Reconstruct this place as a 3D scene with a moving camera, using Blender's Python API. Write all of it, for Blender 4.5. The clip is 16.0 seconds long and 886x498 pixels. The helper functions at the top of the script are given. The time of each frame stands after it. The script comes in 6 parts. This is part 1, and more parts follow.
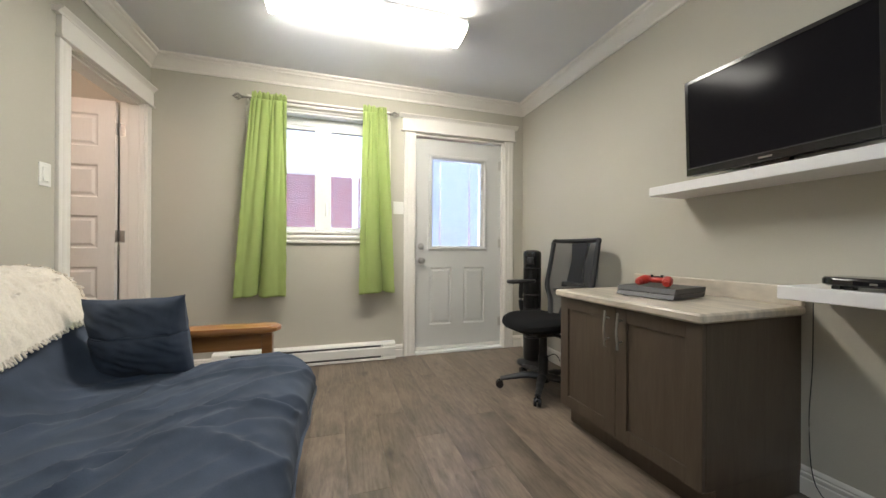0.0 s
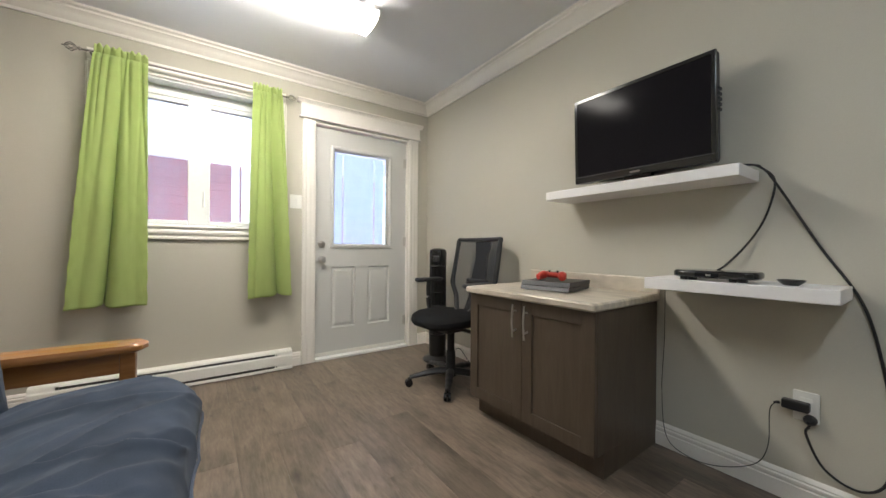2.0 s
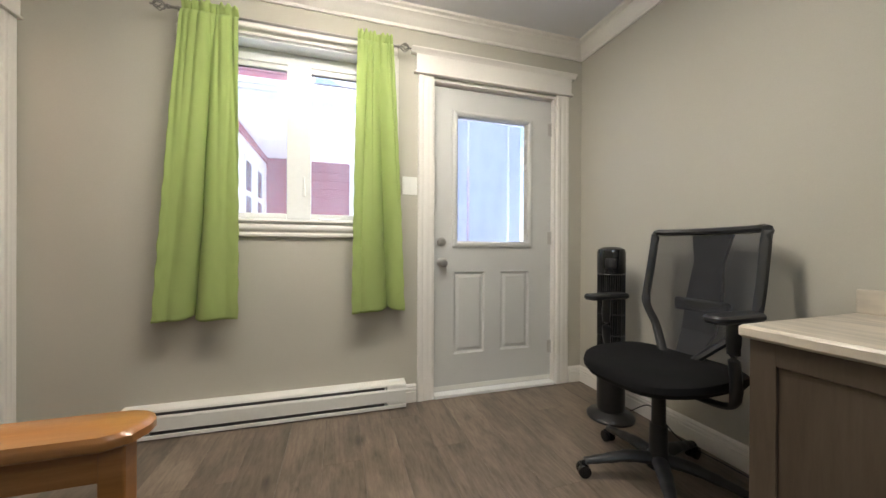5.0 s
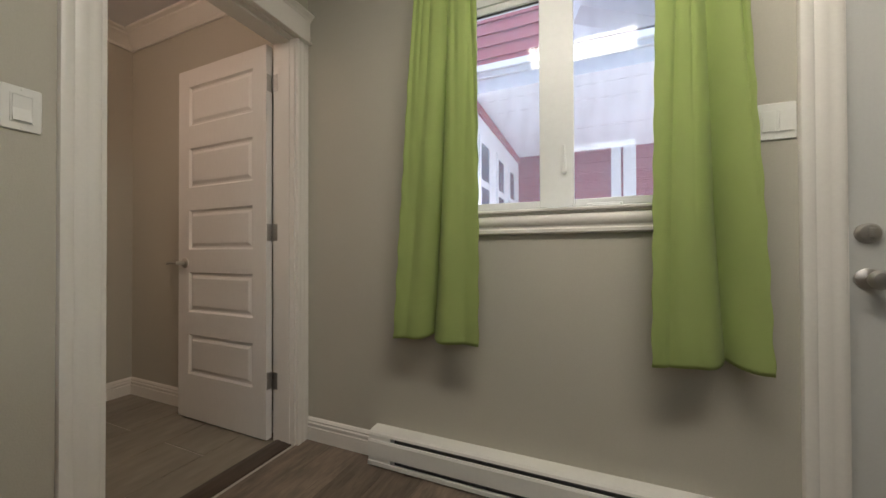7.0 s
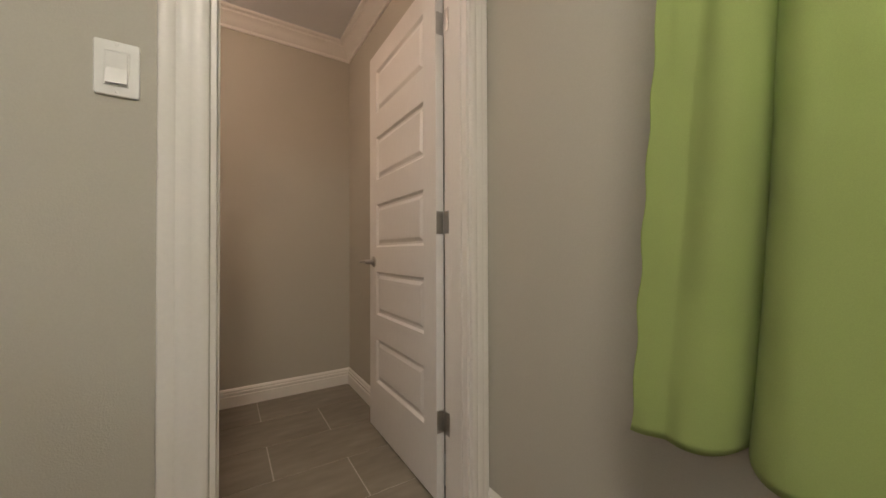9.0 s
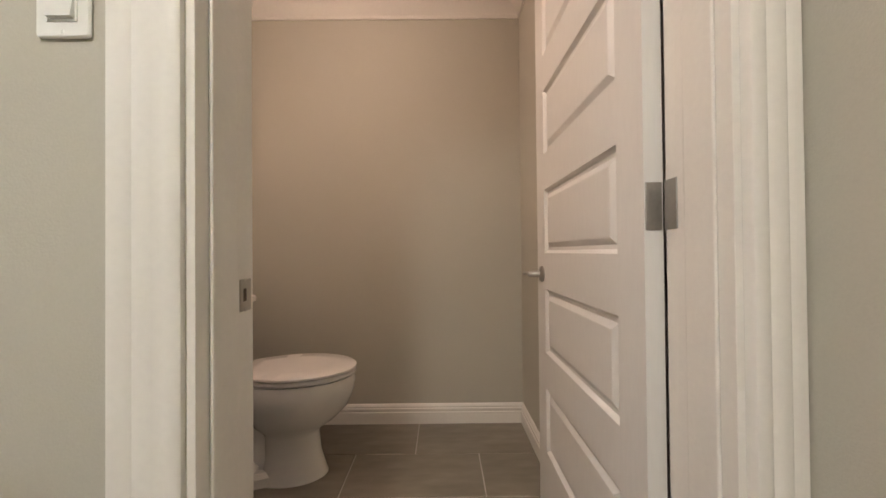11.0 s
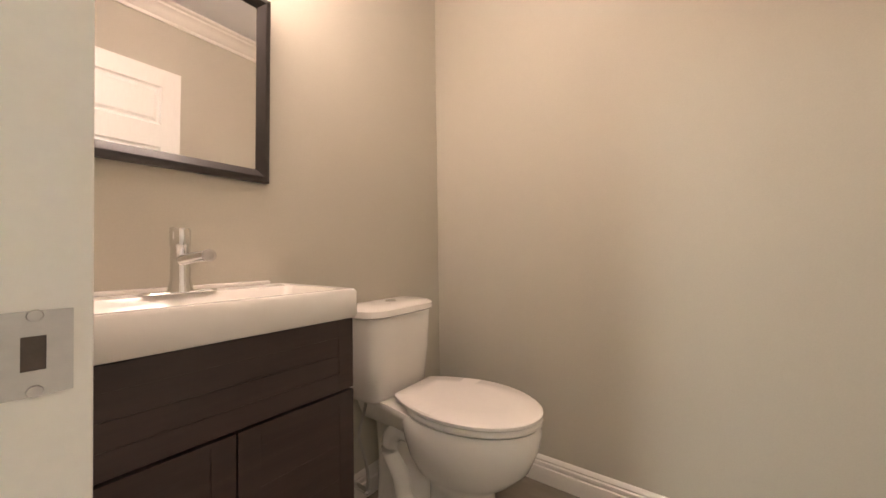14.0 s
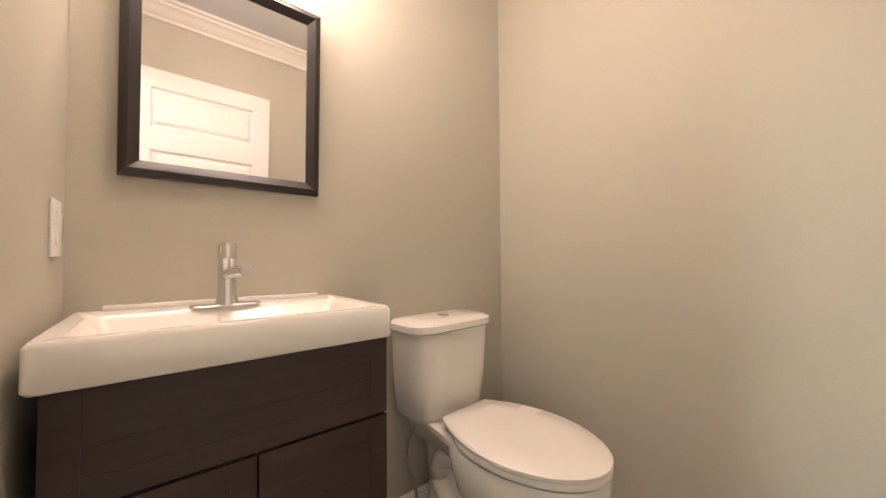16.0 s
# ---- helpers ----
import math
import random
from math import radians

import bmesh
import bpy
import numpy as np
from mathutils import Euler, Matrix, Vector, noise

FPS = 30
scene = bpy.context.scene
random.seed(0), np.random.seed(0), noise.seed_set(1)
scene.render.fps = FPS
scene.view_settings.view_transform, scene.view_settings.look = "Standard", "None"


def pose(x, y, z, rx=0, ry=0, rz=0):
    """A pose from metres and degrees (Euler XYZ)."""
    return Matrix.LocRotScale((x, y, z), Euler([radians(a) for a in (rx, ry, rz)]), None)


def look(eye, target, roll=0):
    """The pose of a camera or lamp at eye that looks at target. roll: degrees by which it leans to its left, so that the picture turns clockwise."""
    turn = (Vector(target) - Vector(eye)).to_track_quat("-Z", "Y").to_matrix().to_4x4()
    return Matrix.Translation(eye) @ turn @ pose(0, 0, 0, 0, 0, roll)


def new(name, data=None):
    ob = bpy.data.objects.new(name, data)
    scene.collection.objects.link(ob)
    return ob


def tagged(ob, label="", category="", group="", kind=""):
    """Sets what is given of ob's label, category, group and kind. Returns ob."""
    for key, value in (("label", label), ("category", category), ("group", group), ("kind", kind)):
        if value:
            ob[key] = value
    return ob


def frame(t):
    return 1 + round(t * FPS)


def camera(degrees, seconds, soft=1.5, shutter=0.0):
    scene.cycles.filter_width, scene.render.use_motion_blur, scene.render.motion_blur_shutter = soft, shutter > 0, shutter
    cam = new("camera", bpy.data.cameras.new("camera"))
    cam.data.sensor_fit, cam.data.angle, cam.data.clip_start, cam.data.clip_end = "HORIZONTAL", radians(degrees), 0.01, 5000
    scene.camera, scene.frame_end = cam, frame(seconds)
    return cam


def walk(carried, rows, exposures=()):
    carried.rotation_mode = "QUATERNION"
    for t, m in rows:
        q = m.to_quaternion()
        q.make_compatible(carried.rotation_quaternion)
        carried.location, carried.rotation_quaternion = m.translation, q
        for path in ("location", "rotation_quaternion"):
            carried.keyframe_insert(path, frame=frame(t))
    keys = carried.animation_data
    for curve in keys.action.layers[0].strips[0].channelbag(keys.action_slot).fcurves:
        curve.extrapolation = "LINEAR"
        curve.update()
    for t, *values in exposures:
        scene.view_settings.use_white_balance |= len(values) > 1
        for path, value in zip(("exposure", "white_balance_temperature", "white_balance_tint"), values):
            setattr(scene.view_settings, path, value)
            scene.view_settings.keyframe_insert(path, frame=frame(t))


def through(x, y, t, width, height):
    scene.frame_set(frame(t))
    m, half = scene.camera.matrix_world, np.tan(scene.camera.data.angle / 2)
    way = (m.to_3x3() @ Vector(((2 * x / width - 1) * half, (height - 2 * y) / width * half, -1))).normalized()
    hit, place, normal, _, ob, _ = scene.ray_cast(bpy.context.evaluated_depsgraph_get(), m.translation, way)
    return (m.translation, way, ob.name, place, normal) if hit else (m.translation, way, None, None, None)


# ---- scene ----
cam = camera(104.0, 16.0)
PATH = [
    (0, (0.002, -0.043, 0.969), (0.592, 1.868, 0.972), 0.3),
    (0.5, (-0.064, -0.054, 0.971), (0.794, 1.752, 0.975), 0.4),
    (1, (-0.089, -0.05, 0.979), (0.937, 1.666, 0.978), 0.4),
    (1.5, (-0.105, -0.018, 0.974), (1.006, 1.646, 0.973), 0.3),
    (2, (-0.078, 0.047, 0.966), (1.057, 1.694, 0.964), 0.4),
    (2.5, (-0.03, 0.144, 0.957), (1.109, 1.788, 0.951), 0.3),
    (3, (0.012, 0.286, 0.94), (1.148, 1.932, 0.933), 0.4),
    (3.2, (0.024, 0.36, 0.943), (1.148, 2.014, 0.932), 0.2),
    (5.3, (0.119, 1.1, 0.957), (0.514, 3.061, 0.964), 0.2),
    (5.5, (0.115, 1.186, 0.958), (0.371, 3.17, 0.97), 0.1),
    (6, (0.084, 1.391, 0.965), (-0.001, 3.389, 0.967), 0.0),
    (6.5, (0.05, 1.58, 0.953), (-0.392, 3.53, 0.967), -0.0),
    (7, (0.008, 1.751, 0.947), (-0.769, 3.594, 0.964), -0.2),
    (7.5, (-0.077, 1.921, 0.943), (-1.143, 3.613, 0.96), -0.2),
    (8, (-0.18, 2.076, 0.938), (-1.489, 3.589, 0.957), -0.2),
    (8.5, (-0.284, 2.214, 0.931), (-1.796, 3.523, 0.953), -0.2),
    (9, (-0.381, 2.35, 0.936), (-2.071, 3.418, 0.956), -0.2),
    (9.5, (-0.48, 2.464, 0.935), (-2.304, 3.284, 0.956), -0.1),
    (9.7, (-0.524, 2.502, 0.942), (-2.386, 3.23, 0.965), -0.2),
    (12, (-1.167, 2.711, 0.974), (-3.101, 2.201, 0.987), -0.7),
    (12.5, (-1.262, 2.695, 0.972), (-3.138, 2.001, 0.988), -0.8),
    (13, (-1.336, 2.698, 0.964), (-3.139, 1.832, 0.981), -0.7),
    (13.5, (-1.403, 2.694, 0.96), (-3.114, 1.659, 0.981), -0.6),
    (14, (-1.464, 2.678, 0.961), (-3.064, 1.48, 0.997), -0.8),
    (14.5, (-1.511, 2.675, 0.971), (-3.001, 1.34, 1.004), -0.6),
    (15, (-1.565, 2.675, 0.977), (-2.966, 1.249, 1.018), -0.5),
    (15.5, (-1.604, 2.68, 0.988), (-2.937, 1.189, 1.025), -0.4),
    (16, (-1.619, 2.689, 0.992), (-2.891, 1.147, 1.05), -0.4),
]
EXPOSURES = [(0, 1.98, 6500, 10), (0.8, 1.86, 6500, 10), (2, 1.97, 6500, 11), (3.2, 2.02, 6500, 11), (5.5, 1.6, 6650, 11), (6.4, 1.05, 6650, 11), (7, 1.0, 6800, 11), (8, 1.05, 7000, 12), (9, 1.42, 7100, 13), (9.7, 1.55, 7000, 13), (12, 2.38, 6550, 13), (13.5, 2.76, 6500, 12), (16, 3.0, 6350, 9)]
walk(cam, [(t, look(eye, target, roll)) for t, eye, target, roll in PATH], EXPOSURES)

# ---------------------------------------------------------------- world, sun, exposure
world = bpy.data.worlds.new("sky")
scene.world = world
world.use_nodes = True
wn = world.node_tree
sky = wn.nodes.new("ShaderNodeTexSky")
sky.sky_type, sky.sun_disc = "NISHITA", False
sky.sun_elevation, sky.sun_rotation = radians(49.8), radians(113.2)
wn.links.new(sky.outputs[0], wn.nodes["Background"].inputs[0])
wn.nodes["Background"].inputs[1].default_value = 0.15
sun = new("sun", bpy.data.lights.new("sun", "SUN"))
sun.data.energy, sun.data.angle, sun.data.color = 3.3, radians(12), (0.90, 0.95, 1.0)
sun.matrix_basis = look((7, -3, 9), (0, 0, 0))

F = -0.03        # floor level
CEIL = 2.46
NY = 3.165       # inner face of the window wall
EX = 1.86        # inner face of the television wall
WX = -1.37       # room face of the wall with the bathroom door
BX = -1.455      # bathroom face of the same wall
SY = -1.3        # wall behind the walk
BWX = -2.94      # bathroom far wall
BSY = 1.54       # bathroom mirror wall
BNY = 3.14       # bathroom wall behind the open door


# ---------------------------------------------------------------- materials
def mat(name, color, rough=0.6, metal=0.0, grain=60.0, amount=0.06, large=2.0, large_amount=0.05, bump=0.0, bump_scale=None, stretch=(1, 1, 1), coat=0.0, sheen=0.0, spec=0.5):
    m = bpy.data.materials.new(name)
    m.use_nodes = True
    nt = m.node_tree
    b = nt.nodes["Principled BSDF"]
    tc = nt.nodes.new("ShaderNodeTexCoord")
    mp = nt.nodes.new("ShaderNodeMapping")
    mp.inputs["Scale"].default_value = stretch
    nt.links.new(tc.outputs["Object"], mp.inputs[0])
    def noise_node(scale, detail):
        n = nt.nodes.new("ShaderNodeTexNoise")
        n.inputs["Scale"].default_value, n.inputs["Detail"].default_value = scale, detail
        nt.links.new(mp.outputs[0], n.inputs["Vector"])
        return n
    n1, n2 = noise_node(grain, 4), noise_node(large, 3)
    def scaled(sock, a):
        r = nt.nodes.new("ShaderNodeMapRange")
        r.inputs[1].default_value, r.inputs[2].default_value = 0.25, 0.75
        r.inputs[3].default_value, r.inputs[4].default_value = 1 - a, 1 + a
        nt.links.new(sock, r.inputs[0])
        return r.outputs[0]
    mul = nt.nodes.new("ShaderNodeMath")
    mul.operation = "MULTIPLY"
    nt.links.new(scaled(n1.outputs["Fac"], amount), mul.inputs[0])
    nt.links.new(scaled(n2.outputs["Fac"], large_amount), mul.inputs[1])
    col = nt.nodes.new("ShaderNodeVectorMath")
    col.operation = "SCALE"
    col.inputs[0].default_value = color
    nt.links.new(mul.outputs[0], col.inputs["Scale"])
    nt.links.new(col.outputs[0], b.inputs["Base Color"])
    b.inputs["Roughness"].default_value, b.inputs["Metallic"].default_value = rough, metal
    b.inputs["Coat Weight"].default_value, b.inputs["Sheen Weight"].default_value = coat, sheen
    b.inputs["Specular IOR Level"].default_value = spec
    if bump:
        bp = nt.nodes.new("ShaderNodeBump")
        bp.inputs["Strength"].default_value, bp.inputs["Distance"].default_value = bump, 0.004
        src = n1 if bump_scale is None else noise_node(bump_scale, 5)
        nt.links.new(src.outputs["Fac"], bp.inputs["Height"])
        nt.links.new(bp.outputs[0], b.inputs["Normal"])
    return m


def wood_mat(name, dark, light, rough, random_piece, along, scale=1.0, knots=0.0, coat=0.0):
    """Wood with long fibres along one axis, tinted piece by piece."""
    m = bpy.data.materials.new(name)
    m.use_nodes = True
    nt = m.node_tree
    b = nt.nodes["Principled BSDF"]
    tc, mp, info = nt.nodes.new("ShaderNodeTexCoord"), nt.nodes.new("ShaderNodeMapping"), nt.nodes.new("ShaderNodeObjectInfo")
    s = [9 * scale] * 3
    s[along] = 0.9 * scale
    mp.inputs["Scale"].default_value = s
    nt.links.new(tc.outputs["Object"], mp.inputs[0])
    if random_piece:
        r = nt.nodes.new("ShaderNodeMath")
        r.operation = "MULTIPLY"
        r.inputs[1].default_value = 40.0
        nt.links.new(info.outputs["Random"], r.inputs[0])
        cmb = nt.nodes.new("ShaderNodeCombineXYZ")
        for i in range(3):
            nt.links.new(r.outputs[0], cmb.inputs[i])
        nt.links.new(cmb.outputs[0], mp.inputs["Location"])
    fibre, streak = nt.nodes.new("ShaderNodeTexNoise"), nt.nodes.new("ShaderNodeTexNoise")
    fibre.inputs["Scale"].default_value, fibre.inputs["Detail"].default_value, fibre.inputs["Roughness"].default_value = 6.0, 6, 0.7
    streak.inputs["Scale"].default_value, streak.inputs["Detail"].default_value, streak.inputs["Distortion"].default_value = 1.1, 4, 1.2
    for n in (fibre, streak):
        nt.links.new(mp.outputs[0], n.inputs["Vector"])
    mix = nt.nodes.new("ShaderNodeMath")
    mix.operation = "MULTIPLY_ADD"
    mix.inputs[1].default_value = 0.45
    nt.links.new(fibre.outputs["Fac"], mix.inputs[0])
    half = nt.nodes.new("ShaderNodeMath")
    half.operation = "MULTIPLY"
    half.inputs[1].default_value = 0.55
    nt.links.new(streak.outputs["Fac"], half.inputs[0])
    nt.links.new(half.outputs[0], mix.inputs[2])
    ramp = nt.nodes.new("ShaderNodeValToRGB")
    ramp.color_ramp.elements[0].position, ramp.color_ramp.elements[1].position = 0.36, 0.64
    ramp.color_ramp.elements[0].color, ramp.color_ramp.elements[1].color = (*dark, 1), (*light, 1)
    nt.links.new(mix.outputs[0], ramp.inputs[0])
    out = ramp.outputs[0]
    if knots:
        v = nt.nodes.new("ShaderNodeTexVoronoi")
        v.inputs["Scale"].default_value = 0.42
        nt.links.new(mp.outputs[0], v.inputs["Vector"])
        kr = nt.nodes.new("ShaderNodeMapRange")
        kr.inputs[1].default_value, kr.inputs[2].default_value, kr.inputs[3].default_value, kr.inputs[4].default_value = 0.04, 0.16, 1 - knots, 1.0
        nt.links.new(v.outputs["Distance"], kr.inputs[0])
        ks = nt.nodes.new("ShaderNodeVectorMath")
        ks.operation = "SCALE"
        nt.links.new(out, ks.inputs[0])
        nt.links.new(kr.outputs[0], ks.inputs["Scale"])
        out = ks.outputs[0]
    if random_piece:
        pr = nt.nodes.new("ShaderNodeMapRange")
        pr.inputs[3].default_value, pr.inputs[4].default_value = 1 - random_piece, 1 + random_piece
        nt.links.new(info.outputs["Random"], pr.inputs[0])
        ps = nt.nodes.new("ShaderNodeVectorMath")
        ps.operation = "SCALE"
        nt.links.new(out, ps.inputs[0])
        nt.links.new(pr.outputs[0], ps.inputs["Scale"])
        out = ps.outputs[0]
    nt.links.new(out, b.inputs["Base Color"])
    b.inputs["Roughness"].default_value, b.inputs["Coat Weight"].default_value = rough, coat
    bp = nt.nodes.new("ShaderNodeBump")
    bp.inputs["Strength"].default_value, bp.inputs["Distance"].default_value = 0.25, 0.002
    nt.links.new(fibre.outputs["Fac"], bp.inputs["Height"])
    nt.links.new(bp.outputs[0], b.inputs["Normal"])
    return m


def plank_mat(name, dark, light, rough):
    """Printed vinyl board: contour figure, fibre, blotches, dark flecks and knots, shifted and tinted board by board."""
    m = bpy.data.materials.new(name)
    m.use_nodes = True
    nt = m.node_tree
    b = nt.nodes["Principled BSDF"]
    tc, info = nt.nodes.new("ShaderNodeTexCoord"), nt.nodes.new("ShaderNodeObjectInfo")
    def math_node(op, a, c, d=None):
        n = nt.nodes.new("ShaderNodeMath")
        n.operation = op
        for i, v in enumerate((a, c, d)):
            if v is None:
                continue
            if isinstance(v, (int, float)):
                n.inputs[i].default_value = v
            else:
                nt.links.new(v, n.inputs[i])
        return n.outputs[0]
    shift = math_node("MULTIPLY", info.outputs["Random"], 57.0)
    cmb = nt.nodes.new("ShaderNodeCombineXYZ")
    for i in range(3):
        nt.links.new(shift, cmb.inputs[i])
    def field(kind, sx, sy, detail=3, rough_=0.55, dist=0.0):
        mp = nt.nodes.new("ShaderNodeMapping")
        mp.inputs["Scale"].default_value = (sx, sy, 1)
        nt.links.new(tc.outputs["Object"], mp.inputs[0])
        nt.links.new(cmb.outputs[0], mp.inputs["Location"])
        n = nt.nodes.new(kind)
        n.inputs["Scale"].default_value = 1.0
        if kind == "ShaderNodeTexNoise":
            n.inputs["Detail"].default_value, n.inputs["Roughness"].default_value, n.inputs["Distortion"].default_value = detail, rough_, dist
        nt.links.new(mp.outputs[0], n.inputs["Vector"])
        return n.outputs["Fac" if kind == "ShaderNodeTexNoise" else "Distance"]
    def ranged(sock, a, c, lo, hi):
        r = nt.nodes.new("ShaderNodeMapRange")
        for i, v in enumerate((a, c, lo, hi)):
            r.inputs[i + 1].default_value = v
        nt.links.new(sock, r.inputs[0])
        return r.outputs[0]
    figure = field("ShaderNodeTexNoise", 8, 1.0, 3, 0.5, 0.9)
    ring_ = math_node("SINE", math_node("MULTIPLY", figure, 42.0), 0)
    fibre = field("ShaderNodeTexNoise", 80, 13, 6, 0.7)
    blotch = field("ShaderNodeTexNoise", 9, 3.2, 4, 0.6)
    v = math_node("MULTIPLY_ADD", ring_, 0.034, math_node("MULTIPLY_ADD", fibre, 0.40, math_node("MULTIPLY", blotch, 0.60)))
    ramp = nt.nodes.new("ShaderNodeValToRGB")
    ramp.color_ramp.elements[0].position, ramp.color_ramp.elements[1].position = 0.33, 0.67
    ramp.color_ramp.elements[0].color, ramp.color_ramp.elements[1].color = (*dark, 1), (*light, 1)
    nt.links.new(v, ramp.inputs[0])
    fleck = ranged(field("ShaderNodeTexNoise", 46, 7, 4, 0.65, 1.2), 0.60, 0.74, 1.0, 0.66)
    knot = ranged(field("ShaderNodeTexVoronoi", 5.2, 1.9), 0.03, 0.14, 0.40, 1.0)
    tone = ranged(info.outputs["Random"], 0, 1, 0.80, 1.20)
    k = math_node("MULTIPLY", math_node("MULTIPLY", fleck, knot), tone)
    sc = nt.nodes.new("ShaderNodeVectorMath")
    sc.operation = "SCALE"
    nt.links.new(ramp.outputs[0], sc.inputs[0])
    nt.links.new(k, sc.inputs["Scale"])
    nt.links.new(sc.outputs[0], b.inputs["Base Color"])
    nt.links.new(ranged(blotch, 0.3, 0.7, rough - 0.05, rough + 0.08), b.inputs["Roughness"])
    bp = nt.nodes.new("ShaderNodeBump")
    bp.inputs["Strength"].default_value, bp.inputs["Distance"].default_value = 0.25, 0.0015
    nt.links.new(fibre, bp.inputs["Height"])
    nt.links.new(bp.outputs[0], b.inputs["Normal"])
    return m


def lamp_mat(name, color, strength):
    m = bpy.data.materials.new(name)
    m.use_nodes = True
    b = m.node_tree.nodes["Principled BSDF"]
    b.inputs["Base Color"].default_value = (0.9, 0.9, 0.88, 1)
    b.inputs["Emission Color"].default_value, b.inputs["Emission Strength"].default_value = (*color, 1), strength
    return m


def glass_mat(name, tint=(0.95, 0.97, 1.0), rough=0.02, veil_share=0.10):
    """Clear pane with a patchy milky-blue veil; its gloss grows towards grazing angles."""
    m = bpy.data.materials.new(name)
    m.use_nodes = True
    nt = m.node_tree
    nt.nodes.remove(nt.nodes["Principled BSDF"])
    t, g, mix, film_, lw, power, scale_, veil_noise, veil = (nt.nodes.new(k) for k in ("ShaderNodeBsdfTransparent", "ShaderNodeBsdfGlossy", "ShaderNodeMixShader", "ShaderNodeMixShader", "ShaderNodeLayerWeight", "ShaderNodeMath", "ShaderNodeMath", "ShaderNodeTexNoise", "ShaderNodeBsdfTranslucent"))
    t.inputs[0].default_value, g.inputs["Roughness"].default_value = (*tint, 1), rough
    veil.inputs[0].default_value = (0.80, 0.88, 1.0, 1)
    power.operation, power.inputs[1].default_value = "POWER", 5.0
    scale_.operation, scale_.inputs[1].default_value, scale_.inputs[2].default_value = "MULTIPLY_ADD", 0.7, 0.025
    nt.links.new(lw.outputs["Facing"], power.inputs[0])
    nt.links.new(power.outputs[0], scale_.inputs[0])
    veil_noise.inputs["Scale"].default_value = 6.0
    amount_ = nt.nodes.new("ShaderNodeMath")
    amount_.operation, amount_.inputs[1].default_value = "MULTIPLY", veil_share * 2
    nt.links.new(veil_noise.outputs["Fac"], amount_.inputs[0])
    nt.links.new(amount_.outputs[0], film_.inputs[0])
    nt.links.new(t.outputs[0], film_.inputs[1])
    nt.links.new(veil.outputs[0], film_.inputs[2])
    nt.links.new(scale_.outputs[0], mix.inputs[0])
    nt.links.new(film_.outputs[0], mix.inputs[1])
    nt.links.new(g.outputs[0], mix.inputs[2])
    nt.links.new(mix.outputs[0], nt.nodes["Material Output"].inputs[0])
    return m


def cloth_mat(name, color, through, weave=900.0, bump=0.3, large_amount=0.06, sheen=0.2):
    m = mat(name, color, 0.85, 0, weave, 0.08, 5, large_amount, bump, None, (1, 1, 1), 0, sheen, 0.2)
    if through:
        nt = m.node_tree
        b = nt.nodes["Principled BSDF"]
        t, mix = nt.nodes.new("ShaderNodeBsdfTranslucent"), nt.nodes.new("ShaderNodeMixShader")
        t.inputs[0].default_value = (*color, 1)
        mix.inputs[0].default_value = through
        nt.links.new(b.outputs[0], mix.inputs[1])
        nt.links.new(t.outputs[0], mix.inputs[2])
        nt.links.new(mix.outputs[0], nt.nodes["Material Output"].inputs[0])
    return m


M_WALL = mat("greige_wall_paint", (0.505, 0.477, 0.402), 0.7, 0, 220, 0.025, 1.2, 0.03, 0.14, 260, spec=0.3)
M_CEIL = mat("ceiling_paint", (0.73, 0.73, 0.74), 0.8, 0, 300, 0.03, 1.5, 0.02, 0.25, 320)
M_TRIM = mat("white_trim_paint", (0.80, 0.765, 0.705), 0.38, 0, 90, 0.02, 3, 0.02, 0.04, 120)
M_DOOR = mat("white_door_paint", (0.78, 0.76, 0.72), 0.4, 0, 90, 0.02, 2, 0.02, 0.05, 160, (1, 1, 0.2))
M_XDOOR = mat("pale_grey_door_paint", (0.60, 0.595, 0.565), 0.42, 0, 120, 0.02, 2, 0.03, 0.05, 200)
M_VINYL = mat("white_vinyl", (0.82, 0.82, 0.80), 0.35, 0, 50, 0.02, 3, 0.02)
M_PLASTIC = mat("white_plastic", (0.80, 0.79, 0.74), 0.35, 0, 80, 0.02, 4, 0.02)
M_HEATER = mat("white_enamel", (0.78, 0.765, 0.71), 0.35, 0, 60, 0.02, 3, 0.03)
M_DARK = mat("black_gap", (0.015, 0.014, 0.013), 0.8)
M_SLOT = mat("heater_fins", (0.10, 0.095, 0.09), 0.6, 0.3, 300, 0.4)
M_STEEL = mat("satin_nickel", (0.50, 0.48, 0.45), 0.40, 1.0, 120, 0.05, 6, 0.05)
M_ROD = mat("dark_brushed_metal", (0.30, 0.28, 0.26), 0.3, 1.0, 120, 0.08)
M_CHROME = mat("chrome", (0.75, 0.75, 0.75), 0.08, 1.0, 80, 0.02)
M_PLANK = plank_mat("grey_brown_vinyl_plank", (0.080, 0.059, 0.043), (0.256, 0.198, 0.150), 0.34)
M_JOINT = mat("floor_joint", (0.10, 0.078, 0.06), 0.8)
M_TILE = mat("grey_brown_tile", (0.235, 0.207, 0.165), 0.42, 0, 9, 0.12, 2.2, 0.20, 0.05, 40, (2.5, 0.8, 1))
M_GROUT = mat("light_grout", (0.50, 0.46, 0.41), 0.9, 0, 200, 0.1)
M_THRESH = wood_mat("dark_threshold", (0.05, 0.035, 0.025), (0.09, 0.065, 0.05), 0.45, 0, 1)
M_CAB = wood_mat("dark_taupe_cabinet", (0.066, 0.046, 0.032), (0.092, 0.068, 0.048), 0.40, 0, 2, 2.0)
